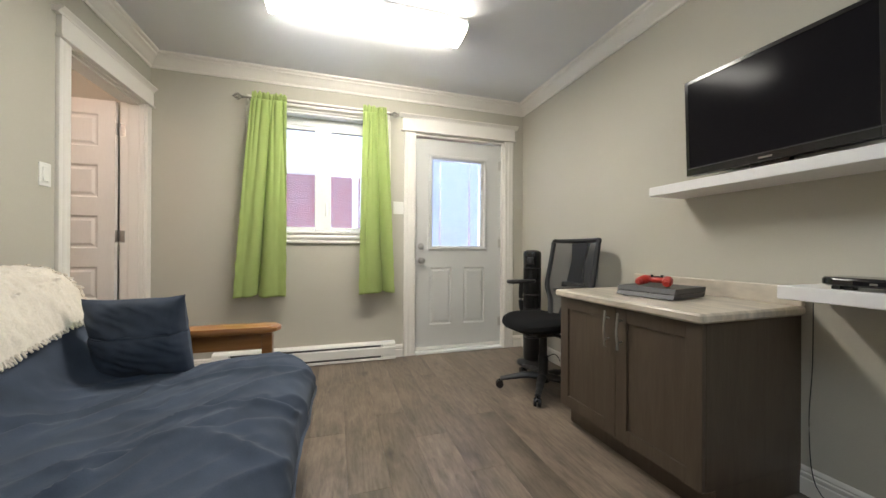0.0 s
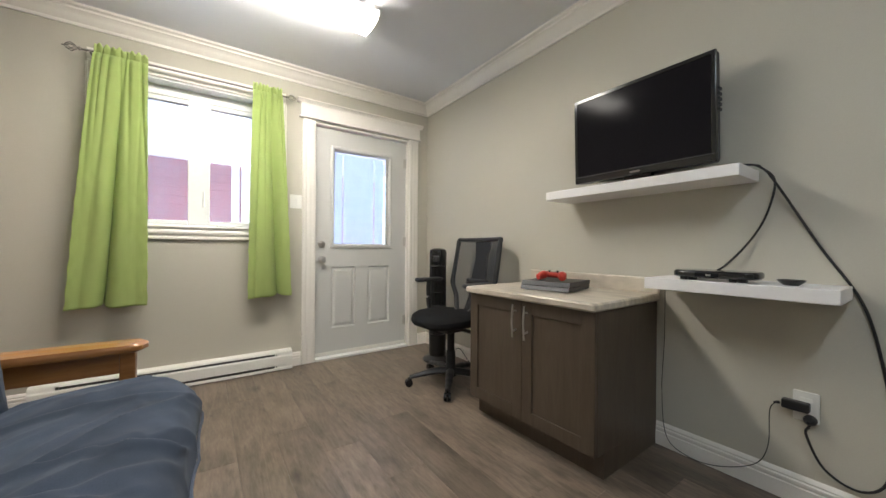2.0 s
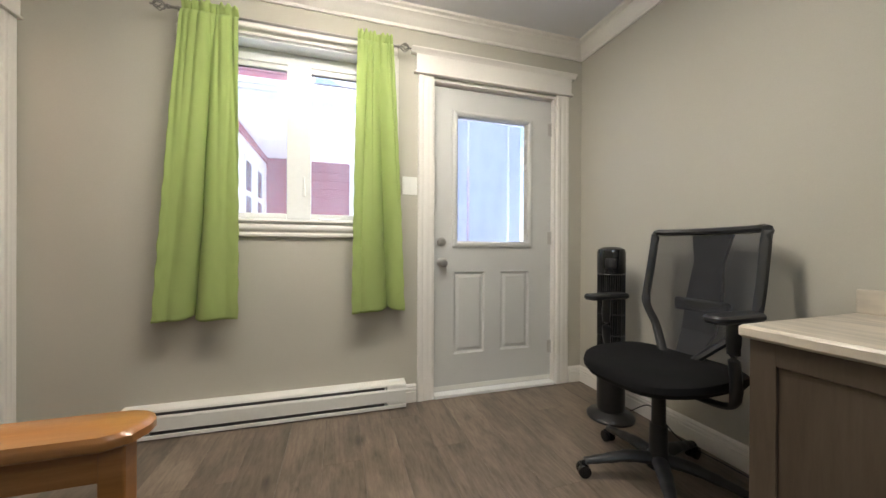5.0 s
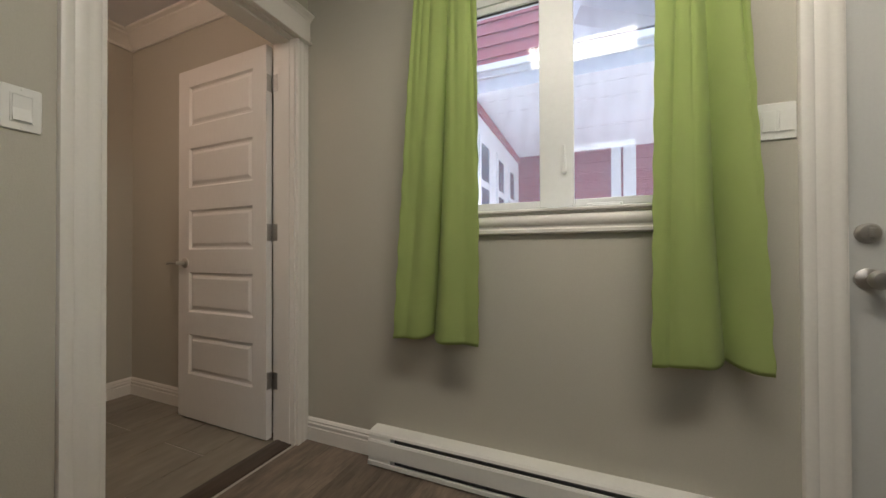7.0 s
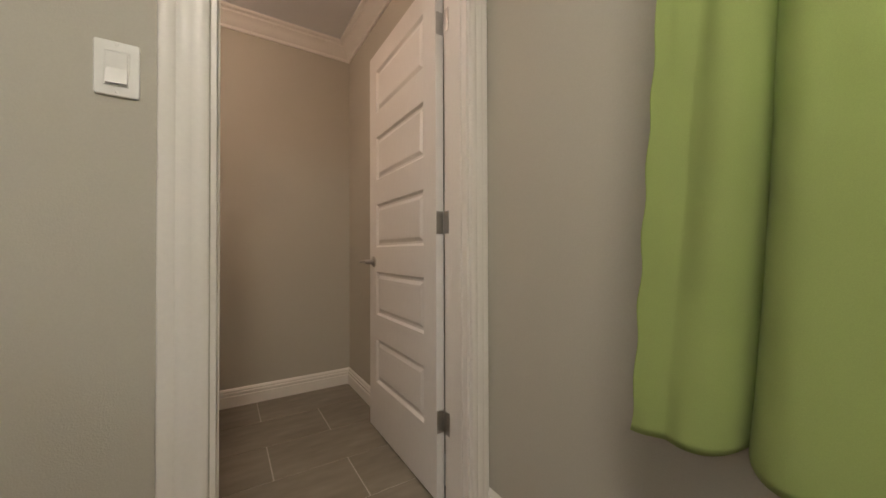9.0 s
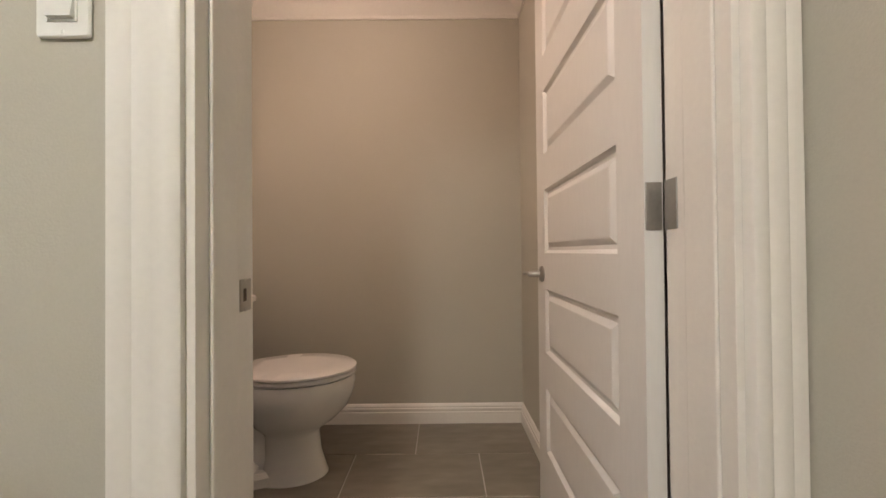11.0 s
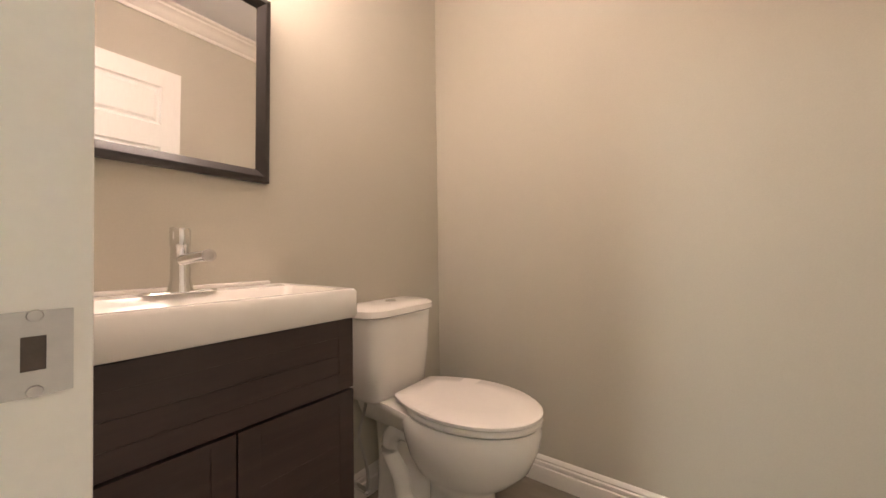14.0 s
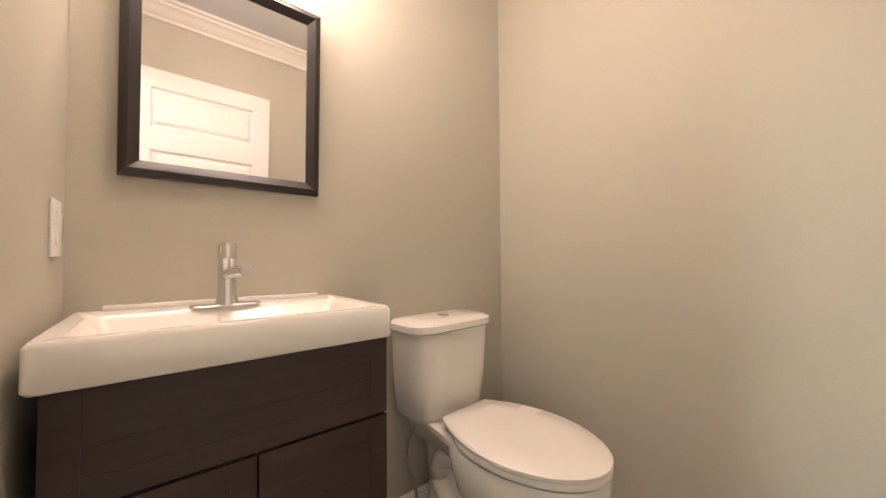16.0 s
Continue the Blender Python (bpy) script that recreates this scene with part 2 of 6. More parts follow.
M_VANITY = wood_mat("dark_brown_wood_grain", (0.034, 0.0195, 0.0165), (0.050, 0.030, 0.025), 0.45, 0, 0, 1.6)
M_COUNTER = mat("beige_laminate", (0.54, 0.475, 0.385), 0.3, 0, 16, 0.26, 5, 0.20, 0, None, (2.4, 0.45, 1))
M_SHELF = mat("white_shelf_foil", (0.80, 0.775, 0.76), 0.35, 0, 40, 0.02, 3, 0.02)
M_BLACK = mat("black_plastic", (0.013, 0.013, 0.014), 0.4, 0, 200, 0.1, 4, 0.1)
M_GLOSS = mat("gloss_black_plastic", (0.012, 0.012, 0.013), 0.12, 0, 80, 0.05)
M_SCREEN = mat("dark_screen", (0.012, 0.011, 0.013), 0.12, 0, 80, 0.05, 2, 0.05, spec=0.05)
M_CONSOLE = mat("charcoal_plastic", (0.035, 0.034, 0.036), 0.45, 0, 300, 0.08)
M_RED = mat("red_plastic", (0.52, 0.045, 0.03), 0.35, 0, 100, 0.05)
M_FABRIC = cloth_mat("black_seat_fabric", (0.006, 0.006, 0.0065), 0, 700, 0.3, 0.06, 0.0)
M_ORANGE = wood_mat("honey_varnished_wood", (0.30, 0.115, 0.028), (0.44, 0.19, 0.055), 0.28, 0, 0, 1.2, 0.0, 0.3)
M_BLUE = mat("slate_blue_suede", (0.054, 0.069, 0.098), 0.85, 0, 420, 0.12, 6, 0.30, 0.30, 9, (1, 1, 1), 0, 0.06, 0.15)
M_PILLOW = mat("slate_blue_suede_cushion", (0.064, 0.079, 0.108), 0.85, 0, 420, 0.12, 9, 0.26, 0.35, 12, (1, 1, 1), 0, 0.06, 0.15)
for m_ in (M_BLUE, M_PILLOW):
    for n_ in m_.node_tree.nodes:
        if n_.bl_idname == "ShaderNodeBump":
            n_.inputs["Distance"].default_value = 0.010
            crease = n_.inputs["Height"].links[0].from_node
            crease.noise_type = "RIDGED_MULTIFRACTAL"
            crease.inputs["Detail"].default_value, crease.inputs["Distortion"].default_value = 2.5, 0.8
M_CREAM = cloth_mat("cream_shag", (0.74, 0.67, 0.56), 0, 120, 0.5, 0.08, 0.4)
M_GREEN = cloth_mat("lime_green_curtain", (0.465, 0.57, 0.205), 0.38, 700, 0.15, 0.04, 0.15)
M_CERAMIC = mat("white_porcelain", (0.82, 0.79, 0.74), 0.17, 0, 30, 0.01, 3, 0.015, 0, None, (1, 1, 1), 0.1)
M_SEAT = mat("white_toilet_seat", (0.82, 0.78, 0.74), 0.18, 0, 30, 0.01, 3, 0.015)
M_FRAME = mat("black_brown_frame", (0.022, 0.017, 0.015), 0.35, 0, 60, 0.15)
M_MIRROR = mat("mirror_silver", (0.9, 0.9, 0.9), 0.01, 1.0, 10, 0.0, 1, 0.0)
M_GLASS = glass_mat("window_glass")
M_BLIND = cloth_mat("white_blind_slat", (0.87, 0.925, 1.0), 0.80, 100, 0.0, 0.02, 0)
M_MESH = bpy.data.materials.new("black_chair_mesh")
M_TUBE = lamp_mat("lit_acrylic_lens", (1.0, 0.955, 0.87), 12.0)
M_TUBE_COOL = lamp_mat("lit_cool_acrylic_lens", (0.76, 0.88, 1.0), 5.5)
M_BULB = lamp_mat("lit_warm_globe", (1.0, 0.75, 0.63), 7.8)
# fill glow for the dome lamp added to the bathroom
M_FILL_DOME = lamp_mat("lit_warm_fill_dome", (1.0, 0.75, 0.63), 7.0)
M_SIDING = mat("red_vinyl_siding", (0.36, 0.10, 0.115), 0.55, 0, 60, 0.08, 1, 0.08)
M_XWHITE = mat("white_house_trim", (0.88, 0.89, 0.91), 0.5, 0, 40, 0.03, 1, 0.03)
M_XGLASS = mat("dark_window_glass", (0.10, 0.12, 0.15), 0.1, 0, 20, 0.1)
# ground lies out of view; near white so it reflects light onto the soffit
M_GROUND = mat("pale_bounce_ground", (0.80, 0.80, 0.80), 0.9, 0, 30, 0.3, 1, 0.2, 0.5)
M_ROOF = mat("grey_shingles", (0.10, 0.10, 0.105), 0.9, 0, 40, 0.3, 2, 0.2)
# see-through weave of the chair back: the gaps between its threads are clear
M_MESH.use_nodes = True
nt = M_MESH.node_tree
b = nt.nodes["Principled BSDF"]
b.inputs["Base Color"].default_value, b.inputs["Roughness"].default_value = (0.03, 0.03, 0.034, 1), 0.8
b.inputs["Alpha"].default_value = 0.66


# ---------------------------------------------------------------- mesh helpers
def link(name, bm, material, parent=None, label="", smooth=False):
    bmesh.ops.recalc_face_normals(bm, faces=bm.faces)
    me = bpy.data.meshes.new(name)
    bm.to_mesh(me)
    bm.free()
    me.materials.append(material)
    if smooth:
        for p in me.polygons:
            p.use_smooth = True
        me.set_sharp_from_angle(angle=radians(40))
    ob = new(name, me)
    if parent:
        ob.parent = parent
    if label:
        tagged(ob, label)
    return ob


part = link


def thing(name, label, category, x, y, z, rz=0, group=""):
    e = new(name)
    e.empty_display_size = 0.1
    e.matrix_basis = pose(x, y, z, 0, 0, rz)
    return tagged(e, label, category, group)


def structure(name, bm, material, label="", smooth=False):
    return tagged(link(name, bm, material, None, "", smooth), label, kind="structure")


def add_box(bm, x0, x1, y0, y1, z0, z1, bev=0.0, seg=2, m=None):
    t = bmesh.new()
    bmesh.ops.create_cube(t, size=1)
    bmesh.ops.transform(t, matrix=Matrix.LocRotScale(((x0 + x1) / 2, (y0 + y1) / 2, (z0 + z1) / 2), None, (x1 - x0, y1 - y0, z1 - z0)), verts=t.verts)
    if bev:
        bmesh.ops.bevel(t, geom=t.edges[:], offset=bev, segments=seg, affect="EDGES", profile=0.5)
    merge(bm, t, m)
    return bm


def merge(bm, t, m=None):
    if m is not None:
        bmesh.ops.transform(t, matrix=m, verts=t.verts)
    me = bpy.data.meshes.new("t")
    t.to_mesh(me)
    t.free()
    bm.from_mesh(me)
    bpy.data.meshes.remove(me)
    return bm


def box(*a, **k):
    return add_box(bmesh.new(), *a, **k)


def boxes(*rows, bev=0.0):
    bm = bmesh.new()
    for r in rows:
        add_box(bm, *r, bev=bev)
    return bm


def prism(profile, length, m=None, shear0=0.0, shear1=0.0):
    """A closed 2D outline (u, v) swept along local x from 0 to length; the ends are mitred by u times the shears."""
    bm = bmesh.new()
    a = [bm.verts.new((u * shear0, u, v)) for u, v in profile]
    c = [bm.verts.new((length - u * shear1, u, v)) for u, v in profile]
    n = len(profile)
    for i in range(n):
        bm.faces.new((a[i], a[(i + 1) % n], c[(i + 1) % n], c[i]))
    bm.faces.new(a[::-1])
    bm.faces.new(c)
    if m is not None:
        bmesh.ops.transform(bm, matrix=m, verts=bm.verts)
    return bm


def lathe(profile, seg=24, m=None, sx=1.0, sy=1.0):
    """Outline (radius, z) turned about z."""
    bm = bmesh.new()
    rings = []
    for r, z in profile:
        rings.append([bm.verts.new((sx * r * math.cos(2 * math.pi * i / seg), sy * r * math.sin(2 * math.pi * i / seg), z)) for i in range(seg)])
    for a, c in zip(rings, rings[1:]):
        for i in range(seg):
            bm.faces.new((a[i], a[(i + 1) % seg], c[(i + 1) % seg], c[i]))
    bm.faces.new(rings[0][::-1])
    bm.faces.new(rings[-1])
    if m is not None:
        bmesh.ops.transform(bm, matrix=m, verts=bm.verts)
    return bm


def loft(rings, m=None, caps=True):
    bm = bmesh.new()
    vs = [[bm.verts.new(p) for p in r] for r in rings]
    n = len(vs[0])
    for a, c in zip(vs, vs[1:]):
        for i in range(n):
            bm.faces.new((a[i], a[(i + 1) % n], c[(i + 1) % n], c[i]))
    if caps:
        bm.faces.new(vs[0][::-1])
        bm.faces.new(vs[-1])
    if m is not None:
        bmesh.ops.transform(bm, matrix=m, verts=bm.verts)
    return bm


def curve_points(points, steps=8):
    """Points of a smooth line through the given ones."""
    p = [Vector(q) for q in points]
    p = [p[0] * 2 - p[1], *p, p[-1] * 2 - p[-2]]
    out = []
    for i in range(1, len(p) - 2):
        for s in range(steps):
            t = s / steps
            out.append(0.5 * ((2 * p[i]) + (p[i + 1] - p[i - 1]) * t + (2 * p[i - 1] - 5 * p[i] + 4 * p[i + 1] - p[i + 2]) * t * t + (3 * p[i] - p[i - 1] - 3 * p[i + 1] + p[i + 2]) * t ** 3))
    return out + [p[-2]]


def tube(points, radius, seg=8, steps=8, m=None, flat=1.0):
    pts = curve_points(points, steps) if steps else [Vector(q) for q in points]
    rings, ref = [], Vector((0, 0, 1))
    for i, q in enumerate(pts):
        d = (pts[min(i + 1, len(pts) - 1)] - pts[max(i - 1, 0)]).normalized()
        side = d.cross(ref)
        if side.length < 0.05:
            side = d.cross(Vector((1, 0, 0)))
        side.normalize()
        up = side.cross(d).normalized()
        r = radius[min(i * len(radius) // len(pts), len(radius) - 1)] if isinstance(radius, (list, tuple)) else radius
        rings.append([q + side * r * math.cos(2 * math.pi * k / seg) + up * r * flat * math.sin(2 * math.pi * k / seg) for k in range(seg)])
    return loft(rings, m)


def grid(nu, nv, fn):
    bm = bmesh.new()
    v = [[bm.verts.new(fn(i / nu, j / nv)) for j in range(nv + 1)] for i in range(nu + 1)]
    for i in range(nu):
        for j in range(nv):
            bm.faces.new((v[i][j], v[i + 1][j], v[i + 1][j + 1], v[i][j + 1]))
    return bm


def thicken(ob, t, offset=-1.0):
    s = ob.modifiers.new("thickness", "SOLIDIFY")
    s.thickness, s.offset = t, offset
    return ob


def rounded(w, d, r, n=6):
    """Outline of a rectangle w by d with round corners, about the origin."""
    pts = []
    for cx, cy, a0 in ((w / 2 - r, d / 2 - r, 0), (-w / 2 + r, d / 2 - r, 90), (-w / 2 + r, -d / 2 + r, 180), (w / 2 - r, -d / 2 + r, 270)):
        for i in range(n + 1):
            a = radians(a0 + 90 * i / n)
            pts.append((cx + r * math.cos(a), cy + r * math.sin(a)))
    return pts


def slab(w, d, r, z0, z1, bev=0.004, m=None, n=6):
    """A flat block with round corners and softened edges."""
    rings = []
    for inset, z in ((bev, z0), (0, z0 + bev), (0, z1 - bev), (bev, z1)):
        rings.append([(x, y, z) for x, y in rounded(w - 2 * inset, d - 2 * inset, max(r - inset, 0.001), n)])
    return loft(rings, m)


# ---------------------------------------------------------------- structure
wn_o = (-0.62, 0.39, 1.10, 2.15)      # window opening: x0 x1 z0 z1
dn_o = (0.70, 1.645, F, 2.065)        # outer door opening
TH = 0.16
structure("wall_north", boxes(
    (WX - 0.0, wn_o[0], NY, NY + TH, F, CEIL), (wn_o[0], wn_o[1], NY, NY + TH, F, wn_o[2]), (wn_o[0], wn_o[1], NY, NY + TH, wn_o[3], CEIL),
    (wn_o[1], dn_o[0], NY, NY + TH, F, CEIL), (dn_o[0], dn_o[1], NY, NY + TH, dn_o[3], CEIL), (dn_o[1], EX + 0.15, NY, NY + TH, F, CEIL)),
    M_WALL, "greige painted wall with the window and outer door")
structure("wall_east", box(EX, EX + 0.12, SY - 0.12, NY, F, CEIL), M_WALL, "greige painted wall behind the television")
structure("wall_south", box(WX - 0.115, EX, SY - 0.12, SY, F, CEIL), M_WALL, "plain greige painted wall closing the room")
od = (2.322, 3.085, 2.05)             # bathroom door opening: y0 y1 top
structure("wall_west", boxes((BX, WX, SY, od[0], F, CEIL), (BX, WX, od[0], od[1], od[2], CEIL), (BX, WX, od[1], NY + 0.16, F, CEIL)), M_WALL, "greige painted wall with the bathroom doorway")
structure("wall_bath_west", box(BWX - 0.12, BWX, BSY - 0.12, BNY + 0.16, F, CEIL), M_WALL, "greige painted bathroom wall behind the toilet side")
structure("wall_bath_south", box(BWX, BX, BSY - 0.12, BSY, F, CEIL), M_WALL, "greige painted bathroom wall with the mirror")
structure("wall_bath_north", box(BWX, BX, BNY, BNY + 0.16, F, CEIL), M_WALL, "greige painted bathroom wall behind the open door")
structure("ceiling", box(WX, EX, SY, NY, CEIL, CEIL + 0.1), M_CEIL, "white painted ceiling")
structure("ceiling_bath", box(BWX, BX, BSY, BNY, CEIL, CEIL + 0.1), M_CEIL, "white painted bathroom ceiling")
structure("roof_deck", box(BWX - 0.12, EX + 0.15, SY - 0.12, NY + 0.16, CEIL + 0.1, CEIL + 0.2), M_CEIL, "roof slab over both rooms")

CROWN = [(0, 0), (0.012, 0), (0.014, 0.018), (0.022, 0.024), (0.040, 0.052), (0.062, 0.070), (0.070, 0.074), (0.072, 0.086), (0.092, 0.092), (0.095, 0.105), (0, 0.105)]
BASE = [(0, 0), (0.015, 0), (0.015, 0.066), (0.010, 0.070), (0.014, 0.077), (0.013, 0.088), (0.008, 0.092), (0.010, 0.099), (0.004, 0.112), (0, 0.115)]


def molding(name, p0, p1, profile, z, s0, s1, label):
    """A strip along a wall from p0 to p1, with the room on its left hand."""
    d = Vector((p1[0] - p0[0], p1[1] - p0[1], 0))
    m = Matrix.Translation((p0[0], p0[1], z)) @ Matrix.Rotation(math.atan2(d.y, d.x), 4, "Z")
    return structure(name, prism(profile, d.length, m, s0, s1), M_TRIM, label, True)


cz = CEIL - 0.105
corners = [(WX, SY), (EX, SY), (EX, NY), (WX, NY)]
for i in range(4):
    molding("crown", corners[i], corners[(i + 1) % 4], CROWN, cz, 1, 1, "white painted crown moulding")
bcorners = [(BWX, BSY), (BX, BSY), (BX, BNY), (BWX, BNY)]
for i in range(4):
    molding("crown", bcorners[i], bcorners[(i + 1) % 4], CROWN, cz, 1, 1, "white painted crown moulding of the bathroom")
BL = "white painted baseboard"
molding("baseboard", (EX, SY), (EX, NY), BASE, F, 1, 1, BL)
molding("baseboard", (EX, NY), (1.75, NY), BASE, F, 1, 0, BL)
molding("baseboard", (0.60, NY), (0.522, NY), BASE, F, 0, 0, BL)
molding("baseboard", (-0.932, NY), (WX, NY), BASE, F, 0, 1, BL)
molding("baseboard", (WX, 2.235), (WX, SY), BASE, F, 0, 1, BL)
molding("baseboard", (WX, SY), (EX, SY), BASE, F, 1, 1, BL)
molding("baseboard", (BX, BNY), (BWX, BNY), BASE, F, 0, 1, BL)
molding("baseboard", (BWX, BNY), (BWX, BSY), BASE, F, 1, 1, BL)
molding("baseboard", (BWX, BSY), (BX, BSY), BASE, F, 1, 1, BL)

CASING = [(0.0, 0.0), (0.0, 0.009), (0.003, 0.012), (0.018, 0.0135), (0.026, 0.0115), (0.032, 0.0145), (0.050, 0.0155), (0.058, 0.0125), (0.064, 0.017), (0.080, 0.019), (0.086, 0.017), (0.088, 0.013), (0.088, 0.0)]


def casing(name, m, height, width, label):
    """Fluted upright board; local x across, y out of the wall, z up."""
    s = width / 0.088
    bm = loft([[(u * s, v, z) for u, v in CASING] for z in (0, height)], m)
    return structure(name, bm, M_TRIM, label, True)


def header(name, m, width, z0, z1, label):
    bm = bmesh.new()
    add_box(bm, 0, width, 0, 0.024, z0 + 0.014, z1 - 0.03, 0.002)
    add_box(bm, -0.012, width + 0.012, 0, 0.034, z0, z0 + 0.014, 0.004)
    cap = [(0, z1 - 0.032), (0.026, z1 - 0.032), (0.032, z1 - 0.022), (0.044, z1 - 0.012), (0.05, z1 - 0.008), (0.05, z1), (0, z1)]
    merge(bm, prism(cap, width + 0.06, Matrix.Translation((-0.03, 0, 0))))
    bmesh.ops.transform(bm, matrix=m, verts=bm.verts)
    return structure(name, bm, M_TRIM, label)


north = Matrix.Translation((0, NY, 0)) @ Matrix.Rotation(math.pi, 4, "Z")       # local x runs west, y into the room
west = Matrix.Translation((WX, 0, 0)) @ Matrix.Rotation(-math.pi / 2, 4, "Z")   # local x runs south, y into the room
T = Matrix.Translation
casing("trim", north @ T((-0.712, 0, F)), 2.075 - F, 0.105, "white fluted casing of the outer door")
casing("trim", north @ T((-1.745, 0, F)), 2.075 - F, 0.105, "white fluted casing of the outer door")
header("trim", north @ T((-1.755, 0, 0)), 1.165, 2.075, 2.232, "white header board over the outer door")
casing("trim", west @ T((-2.319, 0, F)), 2.045 - F, 0.095, "white fluted casing of the bathroom doorway")
casing("trim", west @ T((-3.163, 0, F)), 2.045 - F, 0.078, "white fluted casing of the bathroom doorway")
header("trim", west @ T((-3.163, 0, 0)), 0.936, 2.045, 2.195, "white header board over the bathroom doorway")
inner = Matrix.Translation((BX, 0, 0)) @ Matrix.Rotation(math.pi / 2, 4, "Z")
structure("trim", box(-1.508, BX, 2.227, od[0] - 0.003, F, 2.05, bev=0.004), M_TRIM, "white casing on the bathroom side")
structure("trim", box(-1.508, BX, 2.227, BNY, 2.052, 2.13, bev=0.004), M_TRIM, "white head casing on the bathroom side")
# door linings
structure("door_lining", boxes((-1.512, WX + 0.002, od[0], od[0] + 0.012, F, od[2]), (-1.512, WX + 0.002, od[1] - 0.012, od[1], F, od[2]), (-1.512, WX + 0.002, od[0] + 0.012, od[1] - 0.012, od[2] - 0.012, od[2]), bev=0.001),
          M_TRIM, "white painted lining of the bathroom doorway")
structure("door_stop", boxes((-1.459, -1.395, od[0] + 0.012, od[0] + 0.018, F, od[2] - 0.024), (-1.459, -1.395, od[1] - 0.018, od[1] - 0.012, F, od[2] - 0.024), (-1.459, -1.395, od[0] + 0.012, od[1] - 0.012, od[2] - 0.024, od[2] - 0.012), bev=0.0028),
          M_TRIM, "white stop strip of the bathroom doorway")
structure("outer_lining", boxes((dn_o[0] - 0.001, dn_o[0] + 0.02, NY + 0.001, NY + TH, F, dn_o[3]), (dn_o[1] - 0.02, dn_o[1] + 0.001, NY + 0.001, NY + TH, F, dn_o[3]), (dn_o[0] + 0.02, dn_o[1] - 0.02, NY + 0.001, NY + TH, dn_o[3] - 0.015, dn_o[3] + 0.001), bev=0.001),
          M_TRIM, "white painted lining of the outer door")
structure("sill", box(dn_o[0] + 0.02, dn_o[1] - 0.02, NY - 0.02, NY + TH, F, F + 0.022, bev=0.004), M_VINYL, "white threshold under the outer door")
structure("threshold", prism([(-0.055, F), (-0.05, F + 0.008), (-0.02, F + 0.013), (0.02, F + 0.013), (0.05, F + 0.008), (0.055, F)], od[1] - od[0] - 0.024, T((-1.44, od[0] + 0.012, 0)) @ Matrix.Rotation(math.pi / 2, 4, "Z")), M_THRESH, "dark brown threshold strip in the bathroom doorway")


# ---------------------------------------------------------------- doors
def panel_rings(x0, x1, z0, z1, y, depth, out=1):
    """A raised panel let into a face at y: the groove goes in, the field comes back."""
    rings = []
    for inset, d in ((0, 0.0), (0.010, depth), (0.020, depth), (0.036, depth * 0.25), (0.040, depth * 0.2)):
        rings.append([(x0 + inset, y + out * d, z0 + inset), (x1 - inset, y + out * d, z0 + inset), (x1 - inset, y + out * d, z1 - inset), (x0 + inset, y + out * d, z1 - inset)])
    return rings


def panelled_leaf(w, h, t, panels, holes=()):
    """A door leaf from x 0 to w, y 0 to t, with raised panels on both faces and holes right through."""
    bm = bmesh.new()
    xs = sorted({0, w, *[v for p in (*panels, *holes) for v in p[:2]]})
    zs = sorted({0, h, *[v for p in (*panels, *holes) for v in p[2:]]})
    inside = lambda p, x, z: p[0] <= x <= p[1] and p[2] <= z <= p[3]
    for y, out in ((0, 1), (t, -1)):
        for xa, xb in zip(xs, xs[1:]):
            for za, zb in zip(zs, zs[1:]):
                cx, cz_ = (xa + xb) / 2, (za + zb) / 2
                if not any(inside(p, cx, cz_) for p in (*panels, *holes)):
                    bm.faces.new([bm.verts.new(v) for v in ((xa, y, za), (xb, y, za), (xb, y, zb), (xa, y, zb))])
        for p in panels:
            rings = [[bm.verts.new(v) for v in r] for r in panel_rings(*p, y, 0.011, out)]
            for a, c in zip(rings, rings[1:]):
                for i in range(4):
                    bm.faces.new((a[i], a[(i + 1) % 4], c[(i + 1) % 4], c[i]))
            bm.faces.new(rings[-1])
    for p in ((0, w, 0, h), *holes):
        c = [(p[0], p[2]), (p[1], p[2]), (p[1], p[3]), (p[0], p[3])]
        for i in range(4):
            (xa, za), (xb, zb) = c[i], c[(i + 1) % 4]
            bm.faces.new([bm.verts.new(v) for v in ((xa, 0, za), (xb, 0, zb), (xb, t, zb), (xa, t, za))])
    bmesh.ops.remove_doubles(bm, verts=bm.verts, dist=0.0002)
    return bm


def hinge(parent, m):
    bm = bmesh.new()
    add_box(bm, -0.030, -0.004, 0.0, 0.0025, -0.045, 0.045, 0.0008, 1)
    add_box(bm, 0.004, 0.030, 0.0, 0.0025, -0.045, 0.045, 0.0008, 1)
    merge(bm, lathe([(0.003, -0.05), (0.0055, -0.047), (0.0055, 0.047), (0.003, 0.05)], 10, T((0, -0.002, 0))))
    bmesh.ops.transform(bm, matrix=m, verts=bm.verts)
    return part("hinge", bm, M_STEEL, parent, "satin nickel hinge", True)


# inner door: hinged on the far jamb, standing open into the bathroom
dx, dw, dh = -1.525, 0.735, 2.045
door = tagged(new("door_1"), "white five-panel interior door standing open into the bathroom", "door", kind="structure")
door.matrix_basis = pose(dx, 3.076, F + 0.012, 0, 0, 179.4)
pan = [(0.10, dw - 0.097, 0.256 + 0.3635 * i, 0.488 + 0.3635 * i) for i in range(5)]
part("leaf", panelled_leaf(dw, dh, 0.035, pan), M_DOOR, door)


